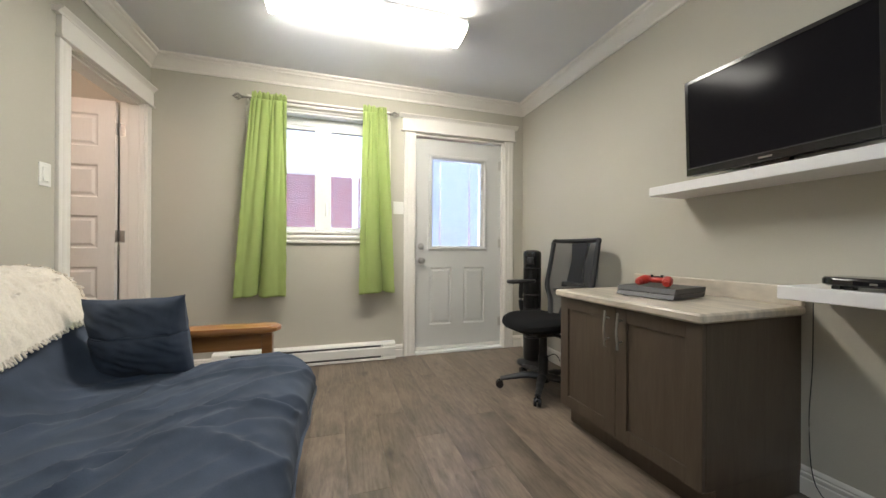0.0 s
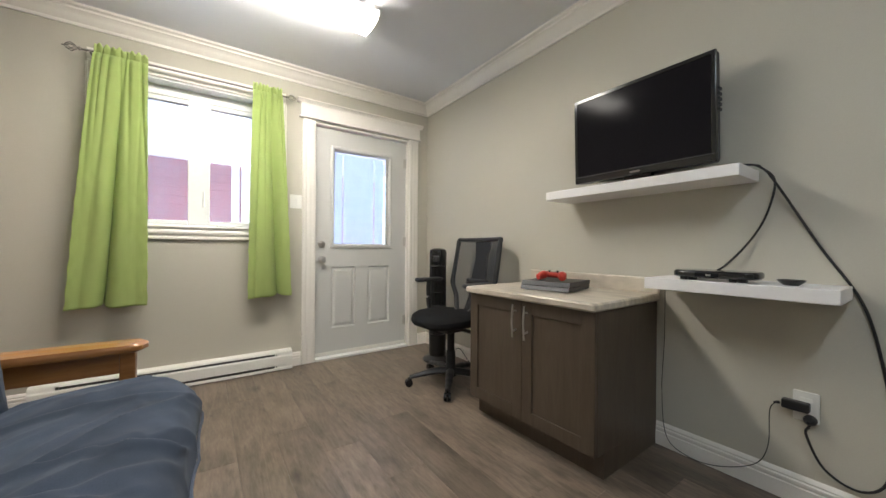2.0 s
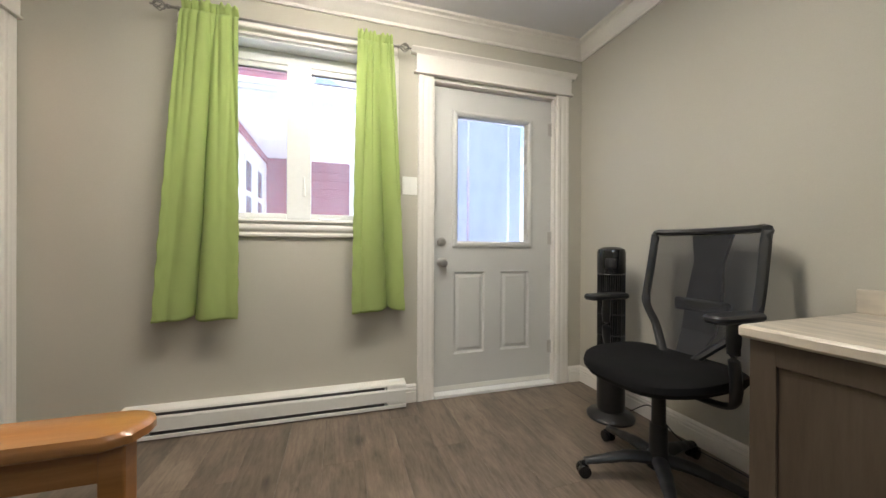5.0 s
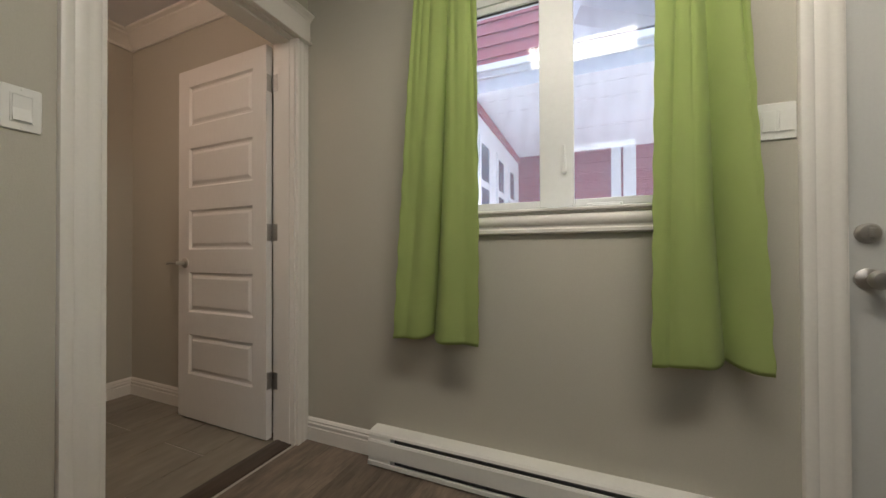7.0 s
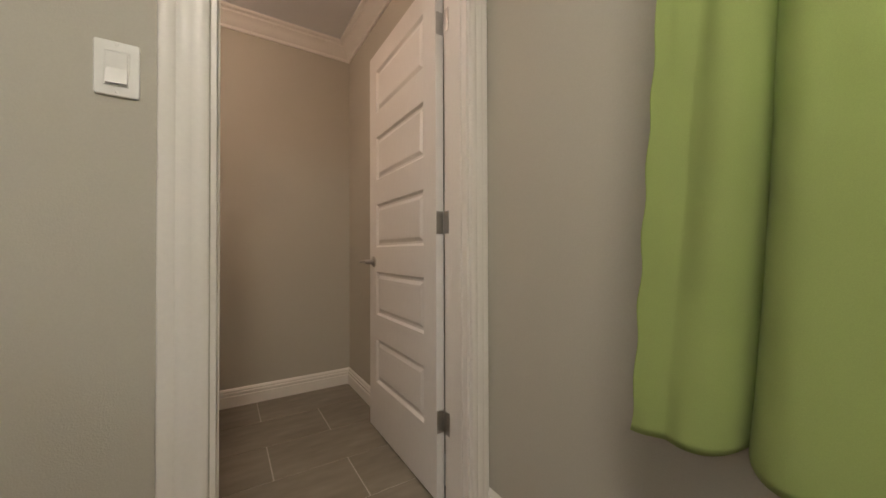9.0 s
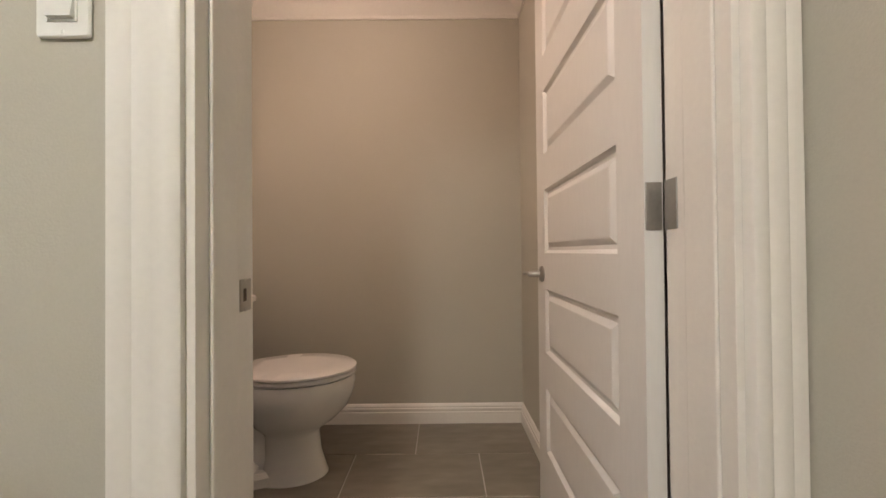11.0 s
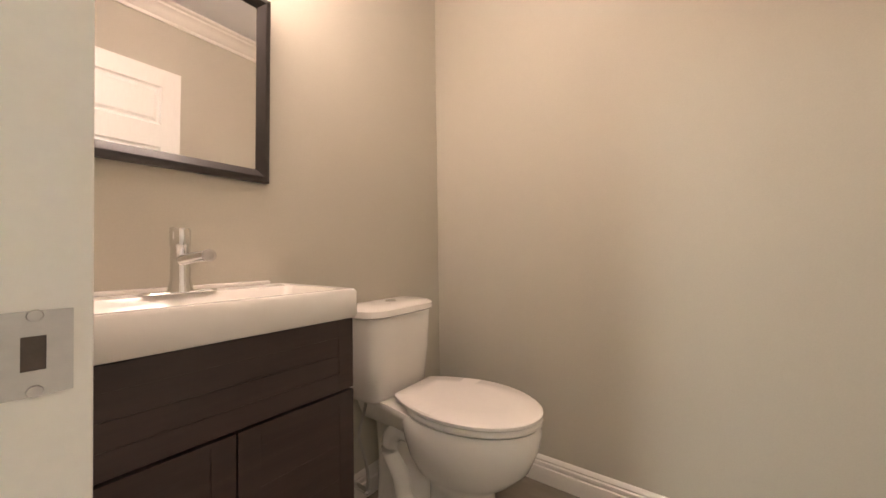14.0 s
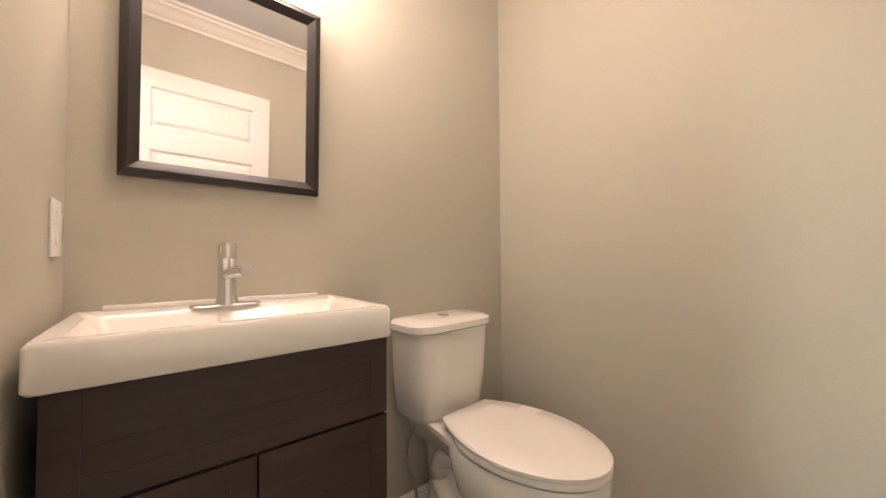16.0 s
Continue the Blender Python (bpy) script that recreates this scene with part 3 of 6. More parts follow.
def lever(parent, x, z, y, side, flip=1):
    """Rose, neck and lever on the face at y, standing out to the side given."""
    r = Matrix.Rotation(-side * math.pi / 2, 4, "X")
    bm = lathe([(0.030, 0), (0.030, 0.004), (0.025, 0.009), (0.013, 0.012), (0.011, 0.05), (0.008, 0.055)], 24, T((x, y, z)) @ r)
    merge(bm, tube([(x, y + side * 0.046, z), (x - flip * 0.03, y + side * 0.048, z + 0.002), (x - flip * 0.065, y + side * 0.05, z), (x - flip * 0.095, y + side * 0.045, z - 0.004)], 0.0085, 10, 6, None, 0.75))
    return part("handle", bm, M_STEEL, parent, "satin nickel lever handle", True)


lever(door, dw - 0.065, 0.905, 0.035, 1, -1)
lever(door, dw - 0.065, 0.905, 0.0, -1, -1)
part("latch_plate", box(dw - 0.0015, dw + 0.0015, 0.006, 0.029, 0.877, 0.933, bev=0.0008), M_STEEL, door)
for hz in (0.30, 1.07, 1.85):
    bm = box(-0.0022, 0.0, 0.003, 0.033, hz - 0.044, hz + 0.044, bev=0.0008, seg=1)
    add_box(bm, -0.046, -0.014, 0.0042, 0.0062, hz - 0.044, hz + 0.044, 0.0008, 1)
    merge(bm, lathe([(0.003, -0.05), (0.0055, -0.047), (0.0055, 0.047), (0.003, 0.05)], 10, T((-0.0075, -0.004, hz))))
    for sx, sy in ((-0.0024, 0.010), (-0.0024, 0.026)):
        for sz in (-0.028, 0.0, 0.028):
            add_box(bm, sx - 0.0006, sx, sy - 0.003, sy + 0.003, hz + sz - 0.003, hz + sz + 0.003, 0.0004, 1)
    part("hinge", bm, M_STEEL, door, "satin nickel hinge, both leaves showing")
strike = tagged(new("strike_plate"), "satin nickel strike plate on the doorway lining", "strike plate")
strike.matrix_basis = pose(-1.483, od[0] + 0.012, 0.902)
bm = bmesh.new()
for r in ((-0.019, 0.012, 0.0, 0.002, 0.011, 0.027), (-0.019, 0.012, 0.0, 0.002, -0.027, -0.011), (-0.019, -0.007, 0.0, 0.002, -0.011, 0.011), (0.004, 0.012, 0.0, 0.002, -0.011, 0.011)):
    add_box(bm, *r)
part("plate", bm, M_STEEL, strike)
# no hole is cut: a dark sheet gives the shade inside it
part("latch_hole", box(-0.007, 0.004, 0.0002, 0.0008, -0.011, 0.011), M_THRESH, strike, "thin dark sheet for the shade in the latch hole")
for sz in (-0.024, 0.024):
    part("screw", lathe([(0.004, 0), (0.0035, 0.0012), (0.001, 0.0015)], 10, T((-0.002, 0.002, sz)) @ Matrix.Rotation(-math.pi / 2, 4, "X")), M_STEEL, strike)

# outer door
xd = tagged(new("door_2"), "pale grey half-glazed outer door, closed, with a built-in blind", "door", kind="structure")
xw, xh, xt = 0.905, 2.046, 0.045
xd.matrix_basis = pose(0.72, NY + 0.042, F + 0.024)
lite = (0.165, 0.722, 1.0, 1.872)
part("leaf", panelled_leaf(xw, xh, xt, [(0.15, 0.375, 0.245, 0.80), (0.50, 0.725, 0.245, 0.80)], [lite]), M_XDOOR, xd)
fr = bmesh.new()
prof = [(-0.03, 0), (-0.026, -0.010), (-0.010, -0.014), (0.0, -0.012), (0.008, -0.004), (0.012, 0.006), (0.012, 0.012), (-0.03, 0.001)]
l0, l1, l2, l3 = lite
for ax, az, bx, bz in ((l0, l2, l1, l2), (l1, l2, l1, l3), (l1, l3, l0, l3), (l0, l3, l0, l2)):
    a = math.atan2(bz - az, bx - ax)
    ln = math.hypot(bx - ax, bz - az)
    merge(fr, prism([(u, -v) for u, v in prof], ln, T((ax, 0, az)) @ Matrix.Rotation(-a, 4, "Y") @ Matrix.Rotation(math.pi / 2, 4, "X"), 1, 1))
part("lite_frame", fr, M_XDOOR, xd)
pane = part("pane", box(l0, l1, 0.010, 0.014, l2, l3), M_GLASS, xd, "clear glass pane")
pane.visible_shadow = False
pane = part("pane", box(l0, l1, 0.033, 0.037, l2, l3), M_GLASS, xd, "clear glass pane")
pane.visible_shadow = False
blind = part("blind", box(l0 + 0.012, l1 - 0.012, 0.016, 0.031, l3 - 0.02, l3 - 0.004), M_VINYL, xd, "white mini blind closed between the panes")
cords = (l0 + 0.093, l0 + 0.402)
track = l1 - 0.040
slat = bmesh.new()
for xa, xb in ((l0 + 0.004, cords[0] - 0.009), (cords[0] + 0.009, cords[1] - 0.009), (cords[1] + 0.009, track - 0.020)):
    merge(slat, loft([[(x, 0.0235 + 0.0050 * k, -0.0073 * k + 0.0014 * (1 - k * k)) for k in (-1, -0.3, 0.3, 1)] + [(x, 0.0235 + 0.0050 * k + 0.0005, -0.0073 * k + 0.0014 * (1 - k * k)) for k in (1, 0.3, -0.3, -1)] for x in (xa, xb)]))
first = part("slat", slat, M_BLIND, blind)
first.location.z = l2 + 0.012
for i in range(1, 53):
    s = first.copy()
    scene.collection.objects.link(s)
    s.location.z = l2 + 0.012 + i * 0.0158
for lx in cords:
    for side in (-1, 1):
        part("ladder_cord", box(lx + side * 0.008 - 0.0006, lx + side * 0.008 + 0.0006, 0.0165, 0.0172, l2 + 0.004, l3 - 0.02), M_VINYL, blind, "white ladder cord")
    rungs = bmesh.new()
    for i in range(53):
        z = l2 + 0.012 + i * 0.0158
        add_box(rungs, lx - 0.0075, lx + 0.0075, 0.019, 0.028, z - 0.003, z + 0.003)
    part("ladder_rungs", rungs, M_BLIND, blind, "short rungs of the ladder cord")
part("bottom_rail", box(l0 + 0.004, track - 0.020, 0.0175, 0.0295, l2 + 0.0005, l2 + 0.005), M_VINYL, blind)
part("slide_track", box(track, l1 - 0.001, 0.002, 0.0095, l2 + 0.001, l3 - 0.001, bev=0.001), M_XDOOR, xd, "pale channel for the blind sliders")
for z in (1.55, 1.73):
    part("slide", box(track - 0.006, track + 0.016, -0.006, 0.0019, z - 0.018, z + 0.018, bev=0.002), M_VINYL, xd, "white blind slider")
for z, big in ((0.868, 1), (1.005, 0)):
    r = Matrix.Rotation(math.pi / 2, 4, "X")
    prof = [(0.031, 0), (0.031, 0.006), (0.024, 0.011), (0.012, 0.014), (0.012, 0.030), (0.026, 0.044), (0.029, 0.056), (0.022, 0.066), (0.006, 0.069)] if big else [(0.030, 0), (0.030, 0.009), (0.024, 0.016), (0.006, 0.018)]
    part("knob" if big else "deadbolt", lathe(prof, 24, T((0.06, 0, z)) @ r), M_STEEL, xd, "satin nickel door knob" if big else "satin nickel deadbolt turn", True)
part("thumb_turn", box(0.055, 0.065, -0.034, -0.016, 0.99, 1.02, bev=0.003), M_STEEL, xd)
for hz in (0.24, 1.04, 1.84):
    hinge(xd, T((xw + 0.002, -0.0035, hz)))
part("sweep", box(0.002, xw - 0.002, -0.004, 0.0, 0.004, 0.034, bev=0.001), M_HEATER, xd, "pale weather sweep")


# ---------------------------------------------------------------- window
win = tagged(new("window_1"), "white vinyl double casement window, closed", "window", kind="structure")
wx0, wx1, wz0, wz1 = wn_o
WY = NY + 0.105
part("reveal", boxes((wx0 - 0.001, wx0 + 0.012, NY + 0.002, WY, wz0, wz1), (wx1 - 0.012, wx1 + 0.001, NY + 0.002, WY, wz0, wz1), (wx0 + 0.012, wx1 - 0.012, NY + 0.002, WY, wz0 - 0.001, wz0 + 0.014), (wx0 + 0.012, wx1 - 0.012, NY + 0.002, WY, wz1 - 0.014, wz1 + 0.001)), M_VINYL, win)
a0, a1, c0, c1 = wx0 + 0.012, wx1 - 0.012, wz0 + 0.014, wz1 - 0.014
part("window_frame", boxes((a0, a0 + 0.045, WY, WY + 0.05, c0, c1), (a1 - 0.045, a1, WY, WY + 0.05, c0, c1), (a0 + 0.045, a1 - 0.045, WY, WY + 0.05, c0, c0 + 0.018), (a0 + 0.045, a1 - 0.045, WY, WY + 0.05, c1 - 0.07, c1), (-0.183, -0.046, WY - 0.003, WY + 0.05, c0 + 0.018, c1 - 0.07), bev=0.003), M_VINYL, win)
for s0, s1 in ((a0 + 0.045, -0.152), (-0.077, a1 - 0.045)):
    z0, z1, t = c0 + 0.018, c1 - 0.07, 0.032
    part("sash", boxes((s0, s0 + t - 0.002, WY + 0.001, WY + 0.046, z0, z1), (s1 - t + 0.002, s1, WY + 0.001, WY + 0.046, z0, z1), (s0 + t, s1 - t, WY + 0.008, WY + 0.046, z0, z0 + t), (s0 + t, s1 - t, WY + 0.008, WY + 0.046, z1 - t, z1), bev=0.004), M_VINYL, win)
    p = part("pane", box(s0 + t - 0.004, s1 - t + 0.004, WY + 0.024, WY + 0.030, z0 + t - 0.004, z1 - t + 0.004), M_GLASS, win, "clear glass pane")
    p.visible_shadow = False
    part("gasket", boxes((s0 + t, s1 - t, WY + 0.018, WY + 0.022, z1 - t - 0.008, z1 - t)), M_CONSOLE, win, "dark glazing strip")
part("lock", boxes((-0.092, -0.076, WY - 0.020, WY - 0.004, 1.27, 1.34), (-0.089, -0.079, WY - 0.030, WY - 0.018, 1.315, 1.385), bev=0.003), M_VINYL, win, "white window lock lever")
part("crank", boxes((0.0, 0.13, WY - 0.028, WY - 0.004, c0 + 0.004, c0 + 0.026), (0.02, 0.12, WY - 0.042, WY - 0.026, c0 + 0.008, c0 + 0.018), bev=0.005), M_VINYL, win, "white folding crank handle")
WC = [(0, 0), (0.016, 0), (0.018, 0.010), (0.014, 0.014), (0.020, 0.022), (0.024, 0.038), (0.020, 0.052), (0.013, 0.058), (0.013, 0.066), (0.020, 0.072), (0.020, 0.084), (0.010, 0.09), (0, 0.09)]
flip = [(u, 0.09 - v) for u, v in WC][::-1]
part("window_sill", prism(flip, wx1 - wx0 + 0.16, north @ T((-wx1 - 0.08, 0, 1.016))), M_TRIM, win, "white moulded casing under the window", True)
part("window_sill", box(wx0 - 0.075, wx1 + 0.075, NY - 0.028, NY + 0.004, 1.102, 1.114, bev=0.003), M_TRIM, win)
part("head_casing", prism(WC, wx1 - wx0 + 0.16, north @ T((-wx1 - 0.08, 0, 2.148))), M_TRIM, win, "white moulded casing over the window", True)
for sx, f in ((wx0 - 0.088, WC), (wx1 - 0.002, flip)):
    bm = loft([[(sx + v, NY - u, z) for u, v in f] for z in (1.114, 2.148)])
    part("side_casing", bm, M_TRIM, win, "", True)


# ---------------------------------------------------------------- curtains
def curtain(x0t, x1t, x0b, x1b, pleats, seed, label):
    """A gathered panel on a rod pocket; pleats: place at the top, place at the hem, half width and depth of each fold that turns away from the room."""
    rnd = random.Random(seed)
    y0, zt, zb = 3.082, 2.226, 0.575
    gathers = [((k + rnd.uniform(0.1, 0.9)) / 8, rnd.uniform(0.020, 0.045), rnd.uniform(0.008, 0.020), rnd.choice((0.10, 0.16, 0.22, 0.45)), rnd.uniform(-0.25, 0.25)) for k in range(8)]

    def at(u, v):
        s = v ** 0.8
        x = (x0t + (x1t - x0t) * u) * (1 - s) + (x0b + (x1b - x0b) * u) * s
        y = y0 - 0.010 - 0.026 * s
        for ct, cb, hw_, dp in pleats:
            c2 = ct + (cb - ct) * v + 0.012 * math.sin(5 * v + 9 * cb)
            g = math.exp(-(abs(u - c2) / hw_) ** 1.6)
            y += dp * (0.15 + 0.85 * min(1.0, 1.3 * s)) * g
            x -= 0.30 * dp * s * (u - c2) / hw_ * g
        for c, hw_, dp, ln, drift in gathers:
            f = math.exp(-((v / ln) ** 2))
            y += dp * f * (math.exp(-((u - c - drift * v) / hw_) ** 2) - 0.3)
        y += 0.010 * noise.noise(Vector((u * 3.5, v * 3, seed))) + 0.0030 * noise.noise(Vector((u * 9, v * 22, seed + 4)))
        if v < 0.045:
            pinch = math.exp(-((v - 0.026) / 0.010) ** 2)
            y = y * (1 - 0.7 * pinch) + (y0 - 0.010) * 0.7 * pinch
        edge = max(0.0, abs(u - 0.5) - 0.44) / 0.06
        y += 0.0035 * edge * s * math.sin(75 * v + seed)
        x += 0.0025 * edge * s * math.sin(75 * v + seed + 1.5)
        z = zt + (zb - zt) * v - 0.004 * s * math.sin(9 * u + seed)
        ct, cb, hw_, dp = pleats[0]
        z += 0.30 * dp * v ** 6 * math.exp(-(abs(u - cb) / hw_) ** 1.6)
        if v < 0.03:
            z += (0.007 * math.sin(52 * u + seed) + 0.005 * math.sin(31 * u)) * (1 - v / 0.03)
        return (x, y, z)
    c = link("curtain", grid(170, 110, at), M_GREEN, None, "", True)
    thicken(c, 0.0014)
    tagged(c, label, "curtain", "curtains at the window")
    hem = grid(170, 5, lambda u, v: (lambda q: (q[0], q[1] - 0.0003, q[2]))(at(u, 0.953 + 0.047 * v)))
    h = part("hem", hem, M_GREEN, c, "folded lower hem", True)
    thicken(h, 0.0009)
    return c


curtain(-0.645, -0.391, -0.775, -0.388, ((0.56, 0.42, 0.075, 0.075), (0.30, 0.15, 0.09, 0.016), (0.86, 0.84, 0.10, 0.008)), 3, "lime green curtain panel gathered on the rod")
curtain(0.223, 0.424, 0.192, 0.505, ((0.55, 0.70, 0.13, 0.085), (0.28, 0.16, 0.06, 0.014)), 8, "narrower lime green curtain panel gathered on the rod")
rod = thing("curtain_rod", "thin brushed metal curtain rod with cage finials", "curtain rod", -0.126, 3.085, 2.188)
part("rod", tube([(-0.60, 0, 0), (0.60, 0, 0)], 0.0075, 12, 0), M_ROD, rod, "", True)
for s in (-1, 1):
    part("collar", lathe([(0.008, 0), (0.012, 0.004), (0.012, 0.012), (0.008, 0.016)], 14, T((s * 0.585, 0, 0)) @ Matrix.Rotation(s * math.pi / 2, 4, "Y")), M_ROD, rod, "", True)
    fin = bmesh.new()
    for k in range(6):
        a = 2 * math.pi * k / 6
        merge(fin, tube([(s * (0.60 + t * 0.062), 0.024 * math.sin(math.pi * t) * math.cos(a + 1.8 * t), 0.024 * math.sin(math.pi * t) * math.sin(a + 1.8 * t)) for t in (0, 0.25, 0.5, 0.75, 1)], 0.003, 6, 4))
    merge(fin, lathe([(0.001, 0), (0.005, 0.003), (0.005, 0.009), (0.001, 0.013)], 10, T((s * 0.660, 0, 0)) @ Matrix.Rotation(s * math.pi / 2, 4, "Y")))
    part("finial", fin, M_ROD, rod, "twisted cage finial", True)
    part("bracket", boxes((s * 0.545 - 0.006, s * 0.545 + 0.006, -0.006, NY - 3.085 - 0.001, -0.012, -0.006), (s * 0.545 - 0.012, s * 0.545 + 0.012, NY - 3.085 - 0.004, NY - 3.085 + 0.001, -0.035, 0.025), (s * 0.545 - 0.006, s * 0.545 + 0.006, -0.012, -0.008, -0.012, 0.004), bev=0.001), M_ROD, rod)


# ---------------------------------------------------------------- electric heater
ht = thing("baseboard_heater", "white enamelled electric baseboard heater under the window", "heater", -0.2055, NY, F)
hw = 1.455
part("back_panel", box(-hw / 2 + 0.02, hw / 2 - 0.02, -0.012, 0.0, 0.015, 0.150), M_HEATER, ht)
part("front_panel", prism([(-0.074, 0.044), (-0.078, 0.046), (-0.078, 0.112), (-0.073, 0.122), (-0.069, 0.122), (-0.074, 0.110)], hw, T((-hw / 2, 0, 0))), M_HEATER, ht)
part("top_lip", prism([(0, 0.150), (-0.055, 0.147), (-0.069, 0.141), (-0.070, 0.138), (-0.066, 0.148), (-0.056, 0.154), (0, 0.158)], hw, T((-hw / 2, 0, 0))), M_HEATER, ht)
part("bottom_lip", prism([(0, 0.008), (-0.080, 0.008), (-0.080, 0.026), (-0.076, 0.028), (-0.074, 0.014), (0, 0.014)], hw, T((-hw / 2, 0, 0))), M_HEATER, ht)
part("fin_block", box(-hw / 2 + 0.13, hw / 2 - 0.13, -0.060, -0.014, 0.02, 0.135), M_SLOT, ht, "dark heating fins behind the slots")
for s in (-1, 1):
    xe = s * (hw / 2 - 0.0655)
    part("end_cap", prism([(0, 0.009), (-0.073, 0.009), (-0.073, 0.110), (-0.068, 0.140), (-0.050, 0.150), (0, 0.155)], 0.115, T((xe - 0.0575 + s * 0.008, 0, 0))), M_HEATER, ht)
part("control_cover", box(hw / 2 - 0.105, hw / 2 - 0.03, -0.045, -0.012, 0.1575, 0.1595, bev=0.001), M_VINYL, ht, "small white access cover")


# ---------------------------------------------------------------- switches and sockets
def wall_plate(name, label, category, m, w, h):
    e = tagged(new(name), label, category)
    e.matrix_basis = m
    part("plate", slab(w, h, 0.006, 0, 0.006, 0.002, Matrix.Rotation(math.pi / 2, 4, "X")), M_PLASTIC, e, "", True)
    return e


sw = wall_plate("light_switch", "white single decorator light switch on the wall", "switch", west @ T((-2.157, 0, 1.327)) @ Matrix.Rotation(math.pi, 4, "Z"), 0.074, 0.116)
part("rocker", prism([(-0.033, -0.006), (-0.033, -0.009), (0.0, -0.0075), (0.033, -0.013), (0.033, -0.006)], 0.034, Matrix(((1, 0, 0, -0.017), (0, 0, 1, 0), (0, -1, 0, 0), (0, 0, 0, 1)))), M_PLASTIC, sw, "white rocker")
part("rocker_frame", boxes((-0.021, -0.018, -0.0075, -0.0055, -0.037, 0.037), (0.018, 0.021, -0.0075, -0.0055, -0.037, 0.037), (-0.018, 0.018, -0.0075, -0.0055, -0.037, -0.0345), (-0.018, 0.018, -0.0075, -0.0055, 0.0345, 0.037), bev=0.0006), M_PLASTIC, sw, "raised frame round the rocker")
for z in (-0.05, 0.05):
    part("screw", lathe([(0.003, 0), (0.002, 0.001)], 8, T((0, -0.006, z)) @ Matrix.Rotation(math.pi / 2, 4, "X")), M_PLASTIC, sw)
sw = wall_plate("light_switch", "white double switch plate beside the outer door", "switch", pose(0.555, NY, 1.355), 0.096, 0.116)
for x in (-0.021, 0.021):
    part("rocker", box(x - 0.0165, x + 0.0165, -0.010, -0.0055, -0.033, 0.033, bev=0.0015), M_PLASTIC, sw, "white rocker")
sw = wall_plate("light_switch", "white switch plate above the washbasin end", "switch", inner @ T((1.65, 0, 1.06)) @ Matrix.Rotation(math.pi, 4, "Z"), 0.074, 0.116)
part("rocker", box(-0.0165, 0.0165, -0.010, -0.0055, -0.033, 0.033, bev=0.0015), M_PLASTIC, sw, "white rocker")
east = Matrix.Translation((EX, 0, 0)) @ Matrix.Rotation(math.pi / 2, 4, "Z")      # local x runs north, y into the room
so = wall_plate("wall_socket", "white wall socket plate with two plugs in it", "socket", east @ T((0.352, 0, 0.36)) @ Matrix.Rotation(math.pi, 4, "Z"), 0.074, 0.116)
for z in (-0.02, 0.02):
    part("receptacle", box(-0.017, 0.017, -0.009, -0.0055, z - 0.014, z + 0.014, bev=0.003), M_PLASTIC, so, "white receptacle face")


# ---------------------------------------------------------------- ceiling light
def ceiling_light(label, x, y, glow):
    cl = thing("ceiling_light", label, "ceiling light", x, y, CEIL)
    part("housing", box(-0.61, 0.61, -0.115, 0.115, -0.028, 0.0, bev=0.004), M_VINYL, cl, "white metal housing")
    lens = [(-0.112, -0.028), (-0.110, -0.060), (-0.098, -0.074), (-0.05, -0.084), (0, -0.087), (0.05, -0.084), (0.098, -0.074), (0.110, -0.060), (0.112, -0.028)]
    part("diffuser", prism(lens, 1.19, T((-0.595, 0, 0))), glow, cl, "glowing ribbed acrylic lens", True)
    for s in (-1, 1):
        part("end_cap", prism([(u * 1.03, v * 1.02) for u, v in lens], 0.012, T((s * 0.601 - 0.006, 0, 0))), M_PLASTIC, cl, "translucent white end cap")


ceiling_light("lit white fluorescent wraparound ceiling light", 0.205, 2.155, M_TUBE)
ceiling_light("lit cool-white wraparound ceiling light further back", 0.205, -0.45, M_TUBE_COOL)


# ---------------------------------------------------------------- storage cabinet with worktop
CX, CY = 1.262, 1.277          # front middle
cab = thing("cabinet", "dark taupe two-door shaker base cabinet against the wall", "cabinet", CX, CY, F, 1.5)
cw, cd, ch = 0.80, 0.58, 0.735
tk = 0.115
for y0, y1 in ((-cw / 2, -cw / 2 + 0.018), (cw / 2 - 0.018, cw / 2)):
    part("side_panel", box(0.02, cd, y0, y1, tk, ch, bev=0.001), M_CAB, cab)
    part("plinth_side", box(0.075, cd, y0, y1, 0.0, tk, bev=0.001), M_CAB, cab)
part("bottom_panel", box(0.02, cd, -cw / 2 + 0.018, cw / 2 - 0.018, tk, tk + 0.018), M_CAB, cab)
part("back_panel", box(cd - 0.012, cd, -cw / 2 + 0.018, cw / 2 - 0.018, tk + 0.018, ch), M_CAB, cab)
part("top_rail", box(0.02, 0.10, -cw / 2 + 0.018, cw / 2 - 0.018, ch - 0.018, ch), M_CAB, cab)
part("toe_kick", box(0.075, 0.090, -cw / 2 + 0.018, cw / 2 - 0.018, 0.0, tk, bev=0.001), M_CAB, cab, "recessed dark plinth")



